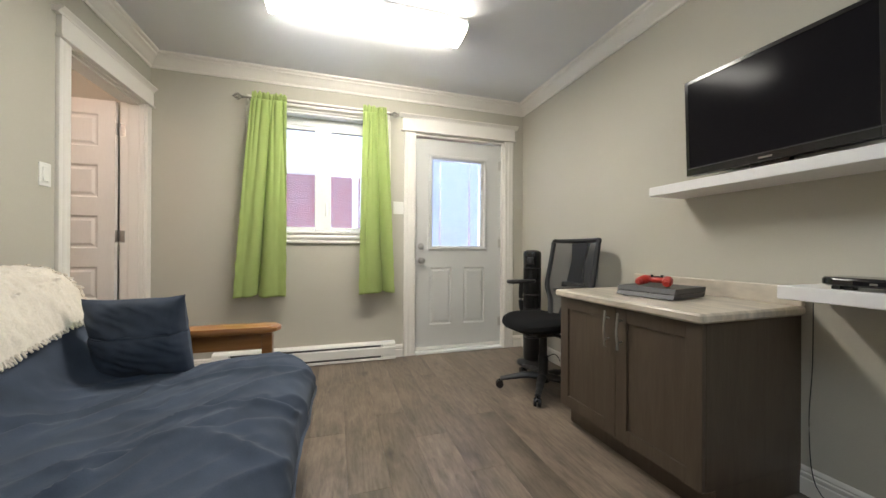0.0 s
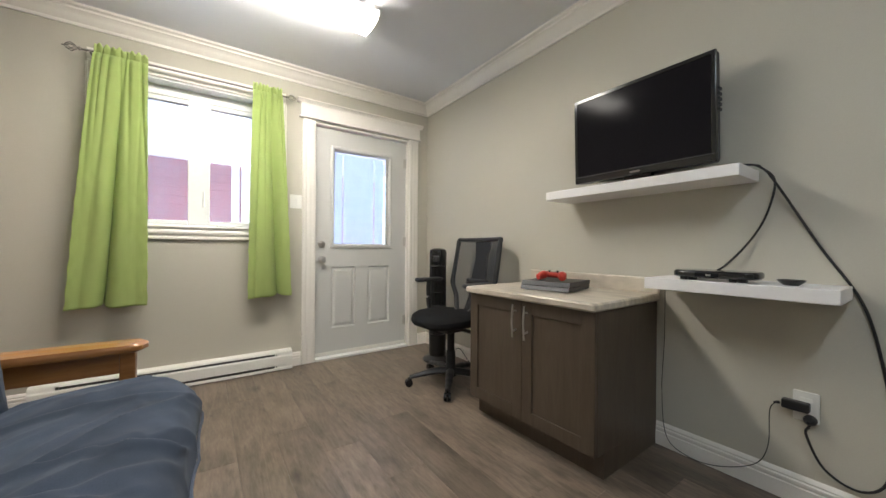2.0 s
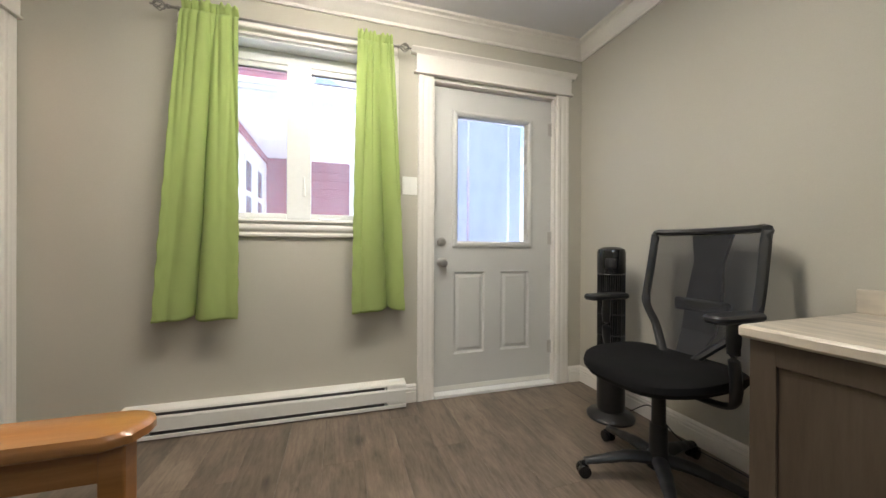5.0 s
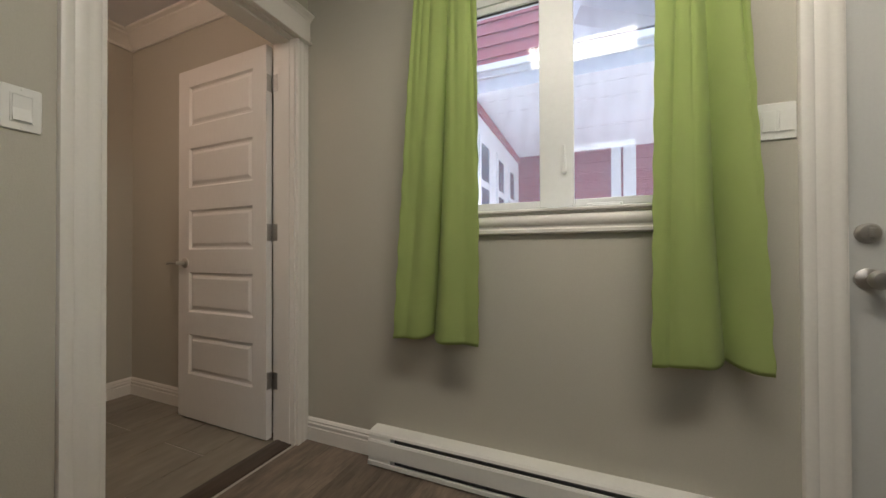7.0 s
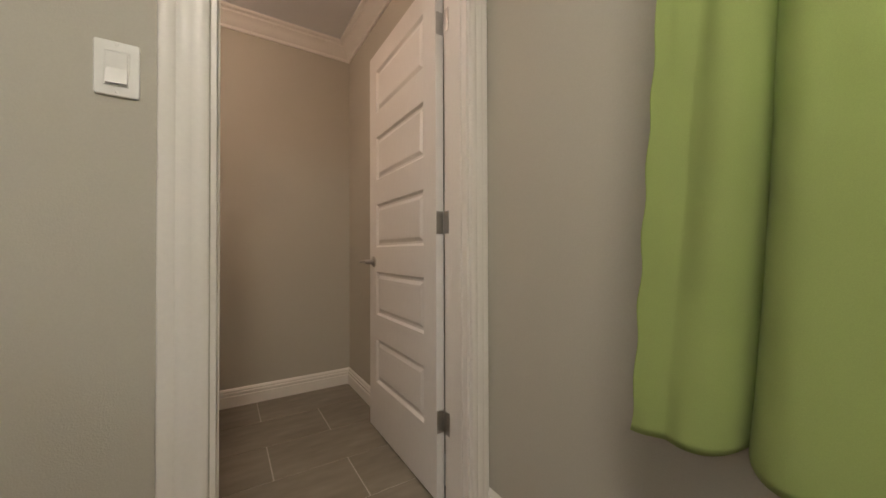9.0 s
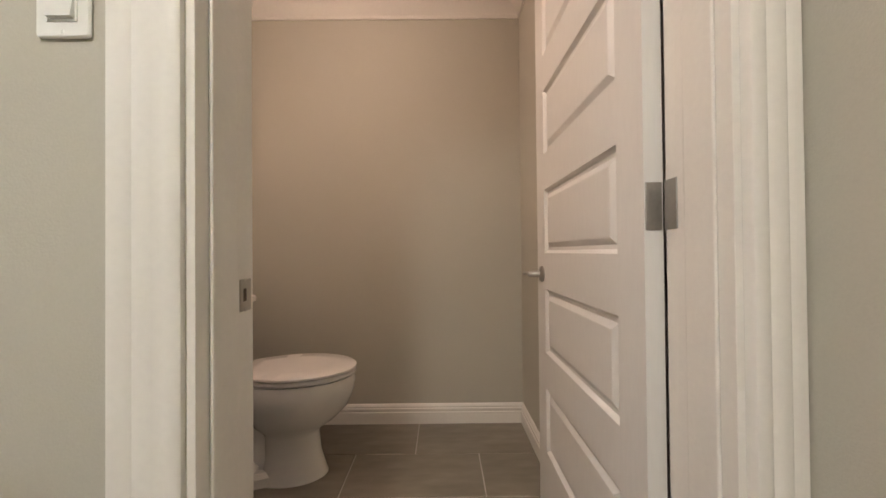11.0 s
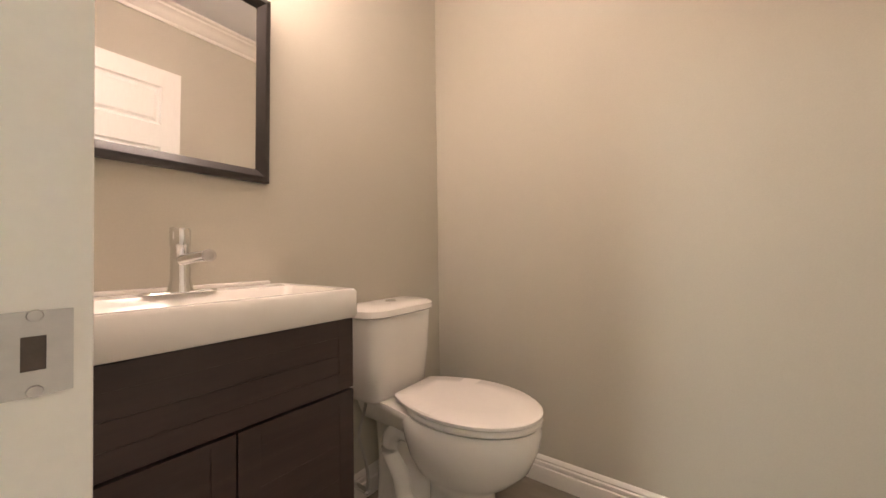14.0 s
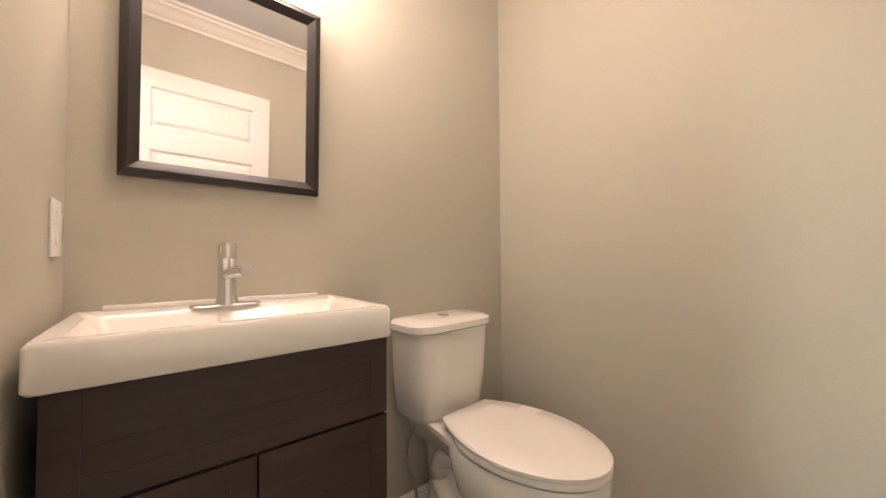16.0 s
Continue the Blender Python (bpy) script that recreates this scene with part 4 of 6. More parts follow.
def shaker(parent, y0, y1, z0, z1, handle_y):
    """A framed cabinet door whose face looks along -x."""
    bm = bmesh.new()
    st = 0.062
    for r in ((0, 0.019, y0, y0 + st, z0, z1), (0, 0.019, y1 - st, y1, z0, z1), (0, 0.019, y0 + st, y1 - st, z0, z0 + st), (0, 0.019, y0 + st, y1 - st, z1 - st, z1)):
        add_box(bm, *r, bev=0.0012)
    d = part("door", bm, M_CAB, parent, "dark taupe shaker door")
    part("panel", box(0.009, 0.0185, y0 + st - 0.002, y1 - st + 0.002, z0 + st - 0.002, z1 - st + 0.002), M_CAB, d)
    zc = z1 - 0.105
    bar = tube([(0.001, handle_y, zc - 0.048), (-0.022, handle_y, zc - 0.052), (-0.030, handle_y, zc - 0.03), (-0.033, handle_y, zc), (-0.030, handle_y, zc + 0.03), (-0.022, handle_y, zc + 0.052), (0.001, handle_y, zc + 0.048)], 0.0042, 8, 5)
    merge(bar, tube([(-0.026, handle_y, zc - 0.085), (-0.033, handle_y, zc), (-0.026, handle_y, zc + 0.085)], 0.0048, 8, 6))
    part("handle", bar, M_STEEL, d, "satin nickel bow handle", True)


shaker(cab, -cw / 2 + 0.001, -0.0015, tk + 0.002, ch - 0.004, -0.038)
shaker(cab, 0.0015, cw / 2 - 0.001, tk + 0.002, ch - 0.004, 0.038)
top = thing("worktop", "beige marbled laminate worktop with upstand on the cabinet", "worktop", CX, CY, F + ch, 1.5)
part("slab", slab(cd + 0.035, cw + 0.03, 0.012, 0, 0.037, 0.008, T(((cd - 0.025) / 2, 0, 0)), 4), M_COUNTER, top, "", True)
part("upstand", box(cd - 0.018, cd + 0.006, -cw / 2 - 0.012, cw / 2 + 0.012, 0.036, 0.118, bev=0.005), M_COUNTER, top, "laminate upstand along the wall")
WT = F + ch + 0.037            # height of the worktop

con = thing("game_console", "flat charcoal game console lying on the worktop", "game console", 1.545, 1.29, WT, -78)
half_a = [(-0.14, 0.006), (0.132, 0.006), (0.144, 0.026), (-0.128, 0.026)]
part("lower_shell", prism(half_a, 0.275, T((-0.1375, 0, 0))), M_CONSOLE, con)
part("upper_shell", prism([(-0.13, 0.029), (0.142, 0.029), (0.152, 0.052), (-0.12, 0.052)], 0.275, T((-0.1375, 0, 0))), M_CONSOLE, con)
part("gap_band", prism([(-0.126, 0.0255), (0.132, 0.0255), (0.132, 0.0295), (-0.126, 0.0295)], 0.268, T((-0.134, 0, 0))), M_GLOSS, con, "gloss black middle band")
for x in (-0.11, 0.11):
    for y in (-0.11, 0.10):
        part("foot", lathe([(0.009, 0), (0.010, 0.007)], 10, T((x, y, 0))), M_BLACK, con)

pad = thing("game_controller", "red game controller lying on the console", "game controller", 1.53, 1.285, WT + 0.052, 18)
pad.scale = (0.86, 0.86, 0.86)
body = loft([[(0.028 * math.cos(a) * sx, y, 0.034 + 0.018 * math.sin(a) * sz) for a in [2 * math.pi * k / 14 for k in range(14)]] for y, sx, sz in ((-0.068, 0.35, 0.4), (-0.060, 0.85, 0.9), (-0.03, 1.0, 1.0), (0.03, 1.0, 1.0), (0.060, 0.85, 0.9), (0.068, 0.35, 0.4))])
part("shell", body, M_RED, pad, "", True)
for s in (-1, 1):
    part("grip", tube([(0.008, s * 0.052, 0.036), (-0.028, s * 0.062, 0.034), (-0.058, s * 0.072, 0.026), (-0.080, s * 0.076, 0.021)], [0.022, 0.0265, 0.025, 0.021, 0.015], 12, 6), M_RED, pad, "", True)
    part("thumb_stick", lathe([(0.006, 0), (0.005, 0.008), (0.009, 0.010), (0.009, 0.013), (0.006, 0.0135)], 14, T((-0.012, s * 0.026, 0.051))), M_BLACK, pad, "black thumb stick", True)
part("touch_pad", slab(0.026, 0.05, 0.003, 0.0505, 0.0545, 0.001, T((0.010, 0, 0))), M_BLACK, pad, "black touch pad")


# ---------------------------------------------------------------- shelves and television
def wall_shelf(label, y0, y1, z0, z1, x0):
    e = thing("wall_shelf", label, "shelf", EX, (y0 + y1) / 2, z0, 0, "white floating shelves")
    part("board", box(x0 - EX, 0.0, -(y1 - y0) / 2, (y1 - y0) / 2, 0, z1 - z0, bev=0.0025), M_SHELF, e)
    part("edge_band", boxes((x0 - EX - 0.0012, x0 - EX + 0.0008, -(y1 - y0) / 2 + 0.003, (y1 - y0) / 2 - 0.003, 0.003, z1 - z0 - 0.003)), M_SHELF, e)
    return e


wall_shelf("thick white floating shelf holding the television", 0.497, 1.412, 1.258, 1.306, 1.612)
wall_shelf("thick white floating shelf beside the worktop", 0.236, 0.838, 0.790, 0.840, 1.60)

tv = thing("television", "black flat television on a stand, turned off", "television", 1.735, 0.936, 1.306, 0)
tv.matrix_basis = pose(1.735, 0.936, 1.306, 0, -2.2, 0)
tw, tz0, tz1 = 0.676, 0.040, 0.512
part("back_shell", loft([[(x, y * s, (tz0 + tz1) / 2 + z * s2) for y, z in rounded(tw, tz1 - tz0, 0.012, 3)] for x, s, s2 in ((-0.012, 1, 1), (0.012, 1, 1), (0.026, 0.94, 0.92), (0.05, 0.62, 0.6))]), M_BLACK, tv, "", True)
part("bezel", boxes((-0.030, -0.012, -tw / 2, -tw / 2 + 0.018, tz0, tz1), (-0.030, -0.012, tw / 2 - 0.018, tw / 2, tz0, tz1), (-0.030, -0.012, -tw / 2 + 0.018, tw / 2 - 0.018, tz0, tz0 + 0.040), (-0.030, -0.012, -tw / 2 + 0.018, tw / 2 - 0.018, tz1 - 0.018, tz1), bev=0.002), M_GLOSS, tv, "gloss black frame")
part("lower_trim", box(-0.032, -0.029, -tw / 2 + 0.004, tw / 2 - 0.004, tz0 + 0.034, tz0 + 0.037, bev=0.0006), M_CONSOLE, tv, "thin grey line along the frame")
part("screen", box(-0.026, -0.013, -tw / 2 + 0.016, tw / 2 - 0.016, tz0 + 0.038, tz1 - 0.016), M_SCREEN, tv, "dark glossy screen")
part("emblem", box(-0.0315, -0.0295, -0.024, 0.024, tz0 + 0.014, tz0 + 0.021), M_ROD, tv, "small silver maker's mark")
part("vent_ribs", boxes(*[(-0.004, 0.028, -tw / 2 - 0.004, -tw / 2 + 0.006, 0.26 + 0.022 * i, 0.272 + 0.022 * i) for i in range(5)], bev=0.001), M_BLACK, tv)
part("neck", box(-0.010, 0.022, -0.07, 0.07, 0.012, 0.10, bev=0.004), M_GLOSS, tv)
part("foot", slab(0.17, 0.40, 0.05, 0.0, 0.014, 0.005, T((0.0, 0, 0))), M_GLOSS, tv, "gloss black oval foot", True)

box_ = thing("receiver_box", "black curved media receiver on the lower shelf", "receiver", 1.70, 0.594, 0.840, 0)
part("body", loft([[(x * k, y * k2, z) for x, y in rounded(0.16, 0.29, 0.05, 5)] for z, k, k2 in ((0.012, 0.9, 0.95), (0.018, 1, 1), (0.034, 1, 1), (0.042, 0.93, 0.96))]), M_GLOSS, box_, "", True)
part("display", box(-0.0825, -0.078, -0.03, 0.05, 0.018, 0.032, bev=0.001), M_SCREEN, box_, "dark display window")
part("badge", box(-0.0835, -0.079, -0.005, 0.012, 0.022, 0.028), M_STEEL, box_)
for y in (-0.10, -0.07, 0.07, 0.10):
    part("foot", box(-0.06, -0.03, y - 0.012, y + 0.012, 0, 0.014, bev=0.002), M_BLACK, box_)
dish = thing("small_dish", "small round black dish on the lower shelf", "dish", 1.70, 0.368, 0.840)
part("bowl", lathe([(0.022, 0), (0.024, 0.003), (0.036, 0.012), (0.041, 0.020), (0.039, 0.020), (0.032, 0.012), (0.012, 0.007), (0.002, 0.006)], 28), M_GLOSS, dish, "", True)


# ---------------------------------------------------------------- leads
def lead(name, label, pts, r=0.0035, plug=None):
    c = link(name, tube(pts, r, 8, 8), M_BLACK, None, "", True)
    return tagged(c, label, "cable")


wx = EX - 0.006
lead("power_cable", "black television cable hanging from the shelf in an arc", [(1.745, 0.70, 1.330), (1.77, 0.53, 1.325), (1.79, 0.475, 1.305), (1.83, 0.44, 1.245), (wx, 0.318, 0.984), (wx, 0.215, 0.786), (wx, 0.168, 0.579), (wx, 0.148, 0.385), (wx, 0.153, 0.182), (wx - 0.01, 0.212, 0.113), (wx - 0.015, 0.299, 0.147), (wx - 0.025, 0.346, 0.258), (wx - 0.03, 0.338, 0.30)], 0.0045)
lead("signal_cable", "black cable from the television down to the receiver", [(1.745, 0.76, 1.325), (1.78, 0.52, 1.323), (1.80, 0.47, 1.300), (1.835, 0.442, 1.246), (wx - 0.01, 0.469, 1.117), (wx - 0.01, 0.522, 1.008), (1.82, 0.595, 0.905), (1.775, 0.622, 0.875)], 0.0042)
lead("adapter_cable", "thin black cable from the socket to behind the cabinet", [(wx - 0.03, 0.425, 0.362), (wx - 0.03, 0.45, 0.32), (wx - 0.025, 0.456, 0.168), (wx - 0.025, 0.499, 0.07), (wx - 0.032, 0.621, 0.0), (wx - 0.036, 0.74, -0.012), (wx - 0.025, 0.835, 0.04), (wx - 0.012, 0.862, 0.263), (wx - 0.012, 0.852, 0.512), (wx - 0.014, 0.849, 0.785)], 0.0018)
lead("loose_cable", "black cable looping away along the wall", [(wx, 0.155, 0.43), (wx - 0.008, 0.13, 0.485), (wx - 0.01, 0.06, 0.50), (wx - 0.01, -0.03, 0.42), (wx - 0.01, -0.10, 0.22), (wx - 0.02, -0.16, -0.02)], 0.004)
adp = thing("power_adapter", "black power adapter plugged into the wall socket", "adapter", EX - 0.010, 0.378, 0.362)
part("block", box(-0.034, 0, -0.040, 0.038, -0.018, 0.018, bev=0.005), M_BLACK, adp)
part("cord_relief", tube([(-0.018, 0.044, -0.004), (-0.02, 0.062, -0.010)], [0.006, 0.004], 8, 4), M_BLACK, adp)
plg = thing("power_plug", "round black moulded plug in the wall socket", "plug", EX - 0.009, 0.338, 0.315)
part("plug_body", lathe([(0.019, 0), (0.020, 0.012), (0.015, 0.026), (0.008, 0.036), (0.005, 0.045)], 16, Matrix.Rotation(-math.pi / 2, 4, "Y")), M_BLACK, plg, "", True)


# ---------------------------------------------------------------- office chair
ch_ = thing("office_chair", "black office chair with mesh back and armrests on castors", "chair", 1.43, 2.125, F, 0)
# local axes: the sitter faces +x; turned below
ch_.matrix_basis = pose(1.43, 2.125, F, 0, 0, 183)
hub = lathe([(0.040, 0.055), (0.046, 0.06), (0.046, 0.11), (0.036, 0.125), (0.034, 0.24), (0.027, 0.245), (0.027, 0.40)], 20)
part("column", hub, M_BLACK, ch_, "gas lift column", True)
for k in range(5):
    a = radians(158.5 + 72 * k - 183)
    c, s = math.cos(a), math.sin(a)
    sp = tube([(0.02 * c, 0.02 * s, 0.095), (0.12 * c, 0.12 * s, 0.098), (0.22 * c, 0.22 * s, 0.082), (0.305 * c, 0.305 * s, 0.066)], [0.032, 0.030, 0.026, 0.022, 0.019], 10, 6, None, 0.8)
    leg = part("leg", sp, M_BLACK, ch_, "", True)
    cx_, cy_ = 0.31 * c, 0.31 * s
    caster = bmesh.new()
    for o in (-0.014, 0.014):
        merge(caster, lathe([(0.012, -0.010), (0.026, -0.009), (0.028, 0), (0.026, 0.009), (0.012, 0.010)], 16, T((cx_ - o * s, cy_ + o * c, 0.028)) @ Matrix.Rotation(a, 4, "Z") @ Matrix.Rotation(math.pi / 2, 4, "X")))
    merge(caster, lathe([(0.006, 0.03), (0.006, 0.066)], 8, T((cx_, cy_, 0))))
    add_box(caster, -0.018, 0.018, -0.020, 0.020, 0.042, 0.054, 0.004, 1, T((cx_, cy_, 0)) @ Matrix.Rotation(a, 4, "Z"))
    part("castor", caster, M_GLOSS, leg, "twin black castor", True)


def cushion(w, d, r, zs):
    return loft([[(x * k, y * k, z + 0.03 * max(0, (abs(x * k) / (w / 2)) ** 3) * -1) for x, y in rounded(w, d, r, 6)] for z, k in zs])


part("mechanism", box(-0.09, 0.09, -0.07, 0.07, 0.385, 0.445, bev=0.01), M_BLACK, ch_)
part("seat", cushion(0.53, 0.54, 0.19, ((0.440, 0.55), (0.450, 0.80), (0.468, 0.95), (0.490, 1.0), (0.512, 0.985), (0.526, 0.90), (0.532, 0.6), (0.530, 0.2))), M_FABRIC, ch_, "padded black fabric seat", True)


def back_at(u, v):
    """Back rest surface: u across, v from the seat up."""
    k = 0.5 * (0.38 - v + math.sqrt((0.38 - v) ** 2 + 0.0016))
    w = 0.236 + 0.012 * (1 - v) - 0.50 * k
    y = (u - 0.5) * 2 * w
    x = -0.200 - 0.015 * math.sin(v * math.pi * 1.1) + 0.045 * (2 * u - 1) ** 2 * 1.0 - 0.125 * v ** 1.3 + (0.05 * (1 - v / 0.2) if v < 0.2 else 0)
    return Vector((x, y, 0.505 + 0.565 * v))


bk = link("backrest", grid(20, 24, lambda u, v: back_at(u, v)), M_MESH, ch_, "see-through black mesh backrest", True)
rim = [back_at(0, v / 14) for v in range(15)] + [back_at(u / 10, 1.0) for u in range(1, 11)] + [back_at(1, 1 - v / 14) for v in range(1, 15)]
part("back_frame", tube(rim, 0.020, 8, 3, None, 0.8), M_BLACK, ch_, "black plastic back frame", True)
part("back_support", loft([[back_at(0.5, v) + Vector((-0.03 + dx_, y, 0)) for dx_, y in ((0, -w), (0.02, -w), (0.02, w), (0, w))] for v, w in ((0.0, 0.05), (0.2, 0.07), (0.45, 0.075), (0.75, 0.062), (0.97, 0.085))]), M_BLACK, ch_, "black centre spine of the back")
part("lumbar_pad", box(-0.272, -0.250, -0.12, 0.12, 0.70, 0.76, bev=0.01), M_BLACK, ch_, "lumbar support bar")
part("back_bracket", tube([(-0.04, 0, 0.40), (-0.16, 0, 0.41), (-0.205, 0, 0.47), (-0.228, 0, 0.58)], [0.028, 0.026, 0.024, 0.022], 10, 6, None, 0.6), M_BLACK, ch_, "", True)
for s in (-1, 1):
    arm = part("armrest", slab(0.25, 0.085, 0.036, 0.735, 0.762, 0.008, T((0.0, s * 0.285, 0))), M_BLACK, ch_, "padded black armrest", True)
    part("arm_post", tube([(-0.02, s * 0.10, 0.41), (-0.02, s * 0.25, 0.42), (-0.01, s * 0.285, 0.48), (0.005, s * 0.285, 0.62), (0.0, s * 0.285, 0.738)], [0.018, 0.018, 0.020, 0.022, 0.024], 10, 6, None, 0.7), M_BLACK, arm, "", True)


# ---------------------------------------------------------------- tower fan
fan = thing("tower_fan", "black oscillating tower fan in the corner", "fan", 1.655, 2.64, F, 225)
fan.scale = (0.86, 0.86, 1.0)
part("base", lathe([(0.150, 0), (0.152, 0.012), (0.140, 0.024), (0.085, 0.034), (0.070, 0.050)], 36), M_BLACK, fan, "round black base", True)
part("column", lathe([(0.082, 0.045), (0.088, 0.06), (0.088, 0.22), (0.092, 0.235)], 28), M_BLACK, fan, "", True)
seg_a = [radians(-100 + 200 * k / 20) for k in range(21)]
shell = [(0.088 * math.cos(a + math.pi), 0.088 * math.sin(a + math.pi)) for a in seg_a]
part("rear_shell", loft([[(x, y, z) for x, y in shell] + [(x * 0.94, y * 0.94, z) for x, y in shell[::-1]] for z in (0.235, 0.965)]), M_CONSOLE, fan, "", True)
part("core", lathe([(0.062, 0.235), (0.062, 0.86)], 20), M_GLOSS, fan, "dark rotor behind the grille")
for k in range(17):
    a = radians(-72 + 9 * k)
    part("grille_bar", tube([(0.086 * math.cos(a), 0.086 * math.sin(a), 0.25), (0.086 * math.cos(a), 0.086 * math.sin(a), 0.84)], 0.0022, 5, 0), M_BLACK, fan)
for z in (0.25, 0.37, 0.49, 0.61, 0.73, 0.84):
    part("grille_ring", tube([(0.087 * math.cos(radians(-78 + 12 * k)), 0.087 * math.sin(radians(-78 + 12 * k)), z) for k in range(14)], 0.0045, 6, 0), M_BLACK, fan)
part("control_head", lathe([(0.088, 0.845), (0.090, 0.855), (0.090, 0.965), (0.083, 0.985), (0.056, 0.997), (0.004, 1.0)], 32), M_GLOSS, fan, "gloss black control head", True)
part("remote_niche", box(0.080, 0.098, -0.035, 0.035, 0.875, 0.935, bev=0.012), M_BLACK, fan, "recessed niche in the head")
part("display", box(0.0945, 0.0985, -0.010, 0.010, 0.885, 0.925), M_CONSOLE, fan, "small grey indicator window")
lead("fan_cable", "black fan cable lying along the baseboard", [(1.74, 2.58, 0.02), (1.79, 2.50, 0.08), (1.80, 2.42, 0.03), (1.785, 2.30, -0.012), (1.79, 2.1, -0.013), (1.80, 1.85, -0.013), (1.80, 1.74, 0.0)], 0.003)


# ---------------------------------------------------------------- futon sofa
fu = thing("futon_sofa", "honey wood futon sofa with a slate blue mattress", "sofa", -0.73, 0.9, F)
# local frame: world x + 0.73, world y - 0.9
Y1, Y0 = 0.875, -0.86           # mattress ends


def profile(v):
    """Mattress outline from the top of the back down to the front hem: distance v from 0 to 1 gives (x, z)."""
    pts = [(-0.60, 0.70), (-0.56, 0.86), (-0.47, 0.905), (-0.37, 0.885), (-0.31, 0.80), (-0.21, 0.60), (-0.13, 0.505), (-0.02, 0.488), (0.15, 0.497), (0.32, 0.512), (0.46, 0.508), (0.565, 0.478), (0.615, 0.42), (0.622, 0.345), (0.590, 0.26), (0.545, 0.17), (0.53, 0.06)]
    f = v * (len(pts) - 1)
    i = min(int(f), len(pts) - 2)
    t = f - i
    g = lambda k: pts[max(0, min(len(pts) - 1, k))]
    cr = lambda a, b_, c, d: 0.5 * (2 * b_ + (c - a) * t + (2 * a - 5 * b_ + 4 * c - d) * t * t + (3 * b_ - a - 3 * c + d) * t ** 3)
    return cr(g(i - 1)[0], g(i)[0], g(i + 1)[0], g(i + 2)[0]), cr(g(i - 1)[1], g(i)[1], g(i + 1)[1], g(i + 2)[1])


def ridged(p, k):
    return 1 - abs(noise.noise(p * k)) * 2


fold_rnd = random.Random(21)
FOLDS = []
for k in range(34):
    fx, fy = fold_rnd.uniform(-0.25, 0.66), fold_rnd.uniform(-0.8, 0.84)
    fa = radians(fold_rnd.choice((215, 235, 250, 200)) + fold_rnd.uniform(-18, 18))
    fl = fold_rnd.uniform(0.14, 0.5)
    FOLDS.append((Vector((fx, fy)), Vector((math.cos(fa), math.sin(fa))), fl, fold_rnd.uniform(0.006, 0.018), fold_rnd.uniform(0.014, 0.034)))


def mattress(u, v):
    x, z = profile(v)
    y = Y0 + (Y1 - Y0) * u
    e = min(u, 1 - u) * (Y1 - Y0)
    drop = (1 - e / 0.10) ** 2 if e < 0.10 else 0.0
    p = Vector((x, y, z))
    seat = max(0.0, min(1.0, (v - 0.30) / 0.12))
    flat = Vector((x + 0.05 * noise.noise(p * 3.1), y + 0.05 * noise.noise(p * 2.7 + Vector((5, 2, 1)))))
    if v > 0.72:
        flat.x += (v - 0.72) * 1.2
    wr = 0.022 * noise.noise(p * 2.1) + 0.012 * noise.noise(p * 5 + Vector((0.2 * noise.noise(p * 3), 0, 0))) + 0.006 * noise.noise(Vector((p.x * 9, p.y * 6, p.z * 8))) + 0.002 * noise.noise(p * 18)
    ac, al = p.x * 0.82 - p.y * 0.57, p.x * 0.57 + p.y * 0.82
    warp = 0.05 * noise.noise(p * 4)
    wr += 0.012 * max(0.0, ridged(Vector(((ac + warp) * 6, al * 1.5, p.z * 3)), 1.0)) ** 3
    wr += 0.006 * max(0.0, ridged(Vector(((ac - warp) * 12, al * 3.5 + 7, p.z * 5)), 1.0)) ** 3
    for c, d, ln, hgt, wid in FOLDS:
        r = flat - c
        t = r.dot(d) / ln
        if -0.3 < t < 1.3:
            off = r.x * d.y - r.y * d.x + 0.03 * math.sin(5 * t)
            ends_ = math.exp(-max(0.0, abs(t - 0.5) - 0.3) ** 2 / 0.06)
            wr += hgt * ends_ * math.exp(-(off / wid) ** 2) - 0.45 * hgt * ends_ * math.exp(-((off - 1.8 * wid) / wid) ** 2)
    wr *= 0.15 + 0.85 * seat
    back = max(0.0, min(1.0, (0.30 - x) / 0.35))
    z2 = z - (0.05 + 0.03 * back) * drop * (1 if v > 0.3 else 0.5) - 0.012 * back * seat * max(0.0, (y - 0.3) / 0.56)
    nx = 1.0 if v > 0.76 else (0.25 if v < 0.66 else 0.25 + 7.5 * (v - 0.66))
    nz = 1.0 if v < 0.70 else max(0.15, 1 - 6 * (v - 0.70))
    return (x + wr * nx * 0.8 - 0.02 * drop * (v > 0.7), y + 0.008 * noise.noise(p * 4), z2 + wr * nz)


mt = link("mattress", grid(260, 200, mattress), M_BLUE, fu, "slate blue suede mattress cover, creased", True)
for u, sgn in ((1.0, 1), (0.0, -1)):
    ends = bmesh.new()
    rim_pts = [Vector(mattress(u, v / 40)) for v in range(41)]
    top_v = [ends.verts.new(q) for q in rim_pts]
    low_v = [ends.verts.new((q.x * 0.93, q.y - sgn * 0.03, max(0.09, q.z - 0.20))) for q in rim_pts]
    for i in range(40):
        ends.faces.new((top_v[i], top_v[i + 1], low_v[i + 1], low_v[i]))
    part("end_panel", ends, M_BLUE, mt, "", True)
part("piping", tube([Vector(mattress(0.004 + 0.992 * k / 40, 0.80)) + Vector((0.006, 0, 0)) for k in range(41)], 0.005, 6, 1), M_PILLOW, mt, "stitched front piping", True)


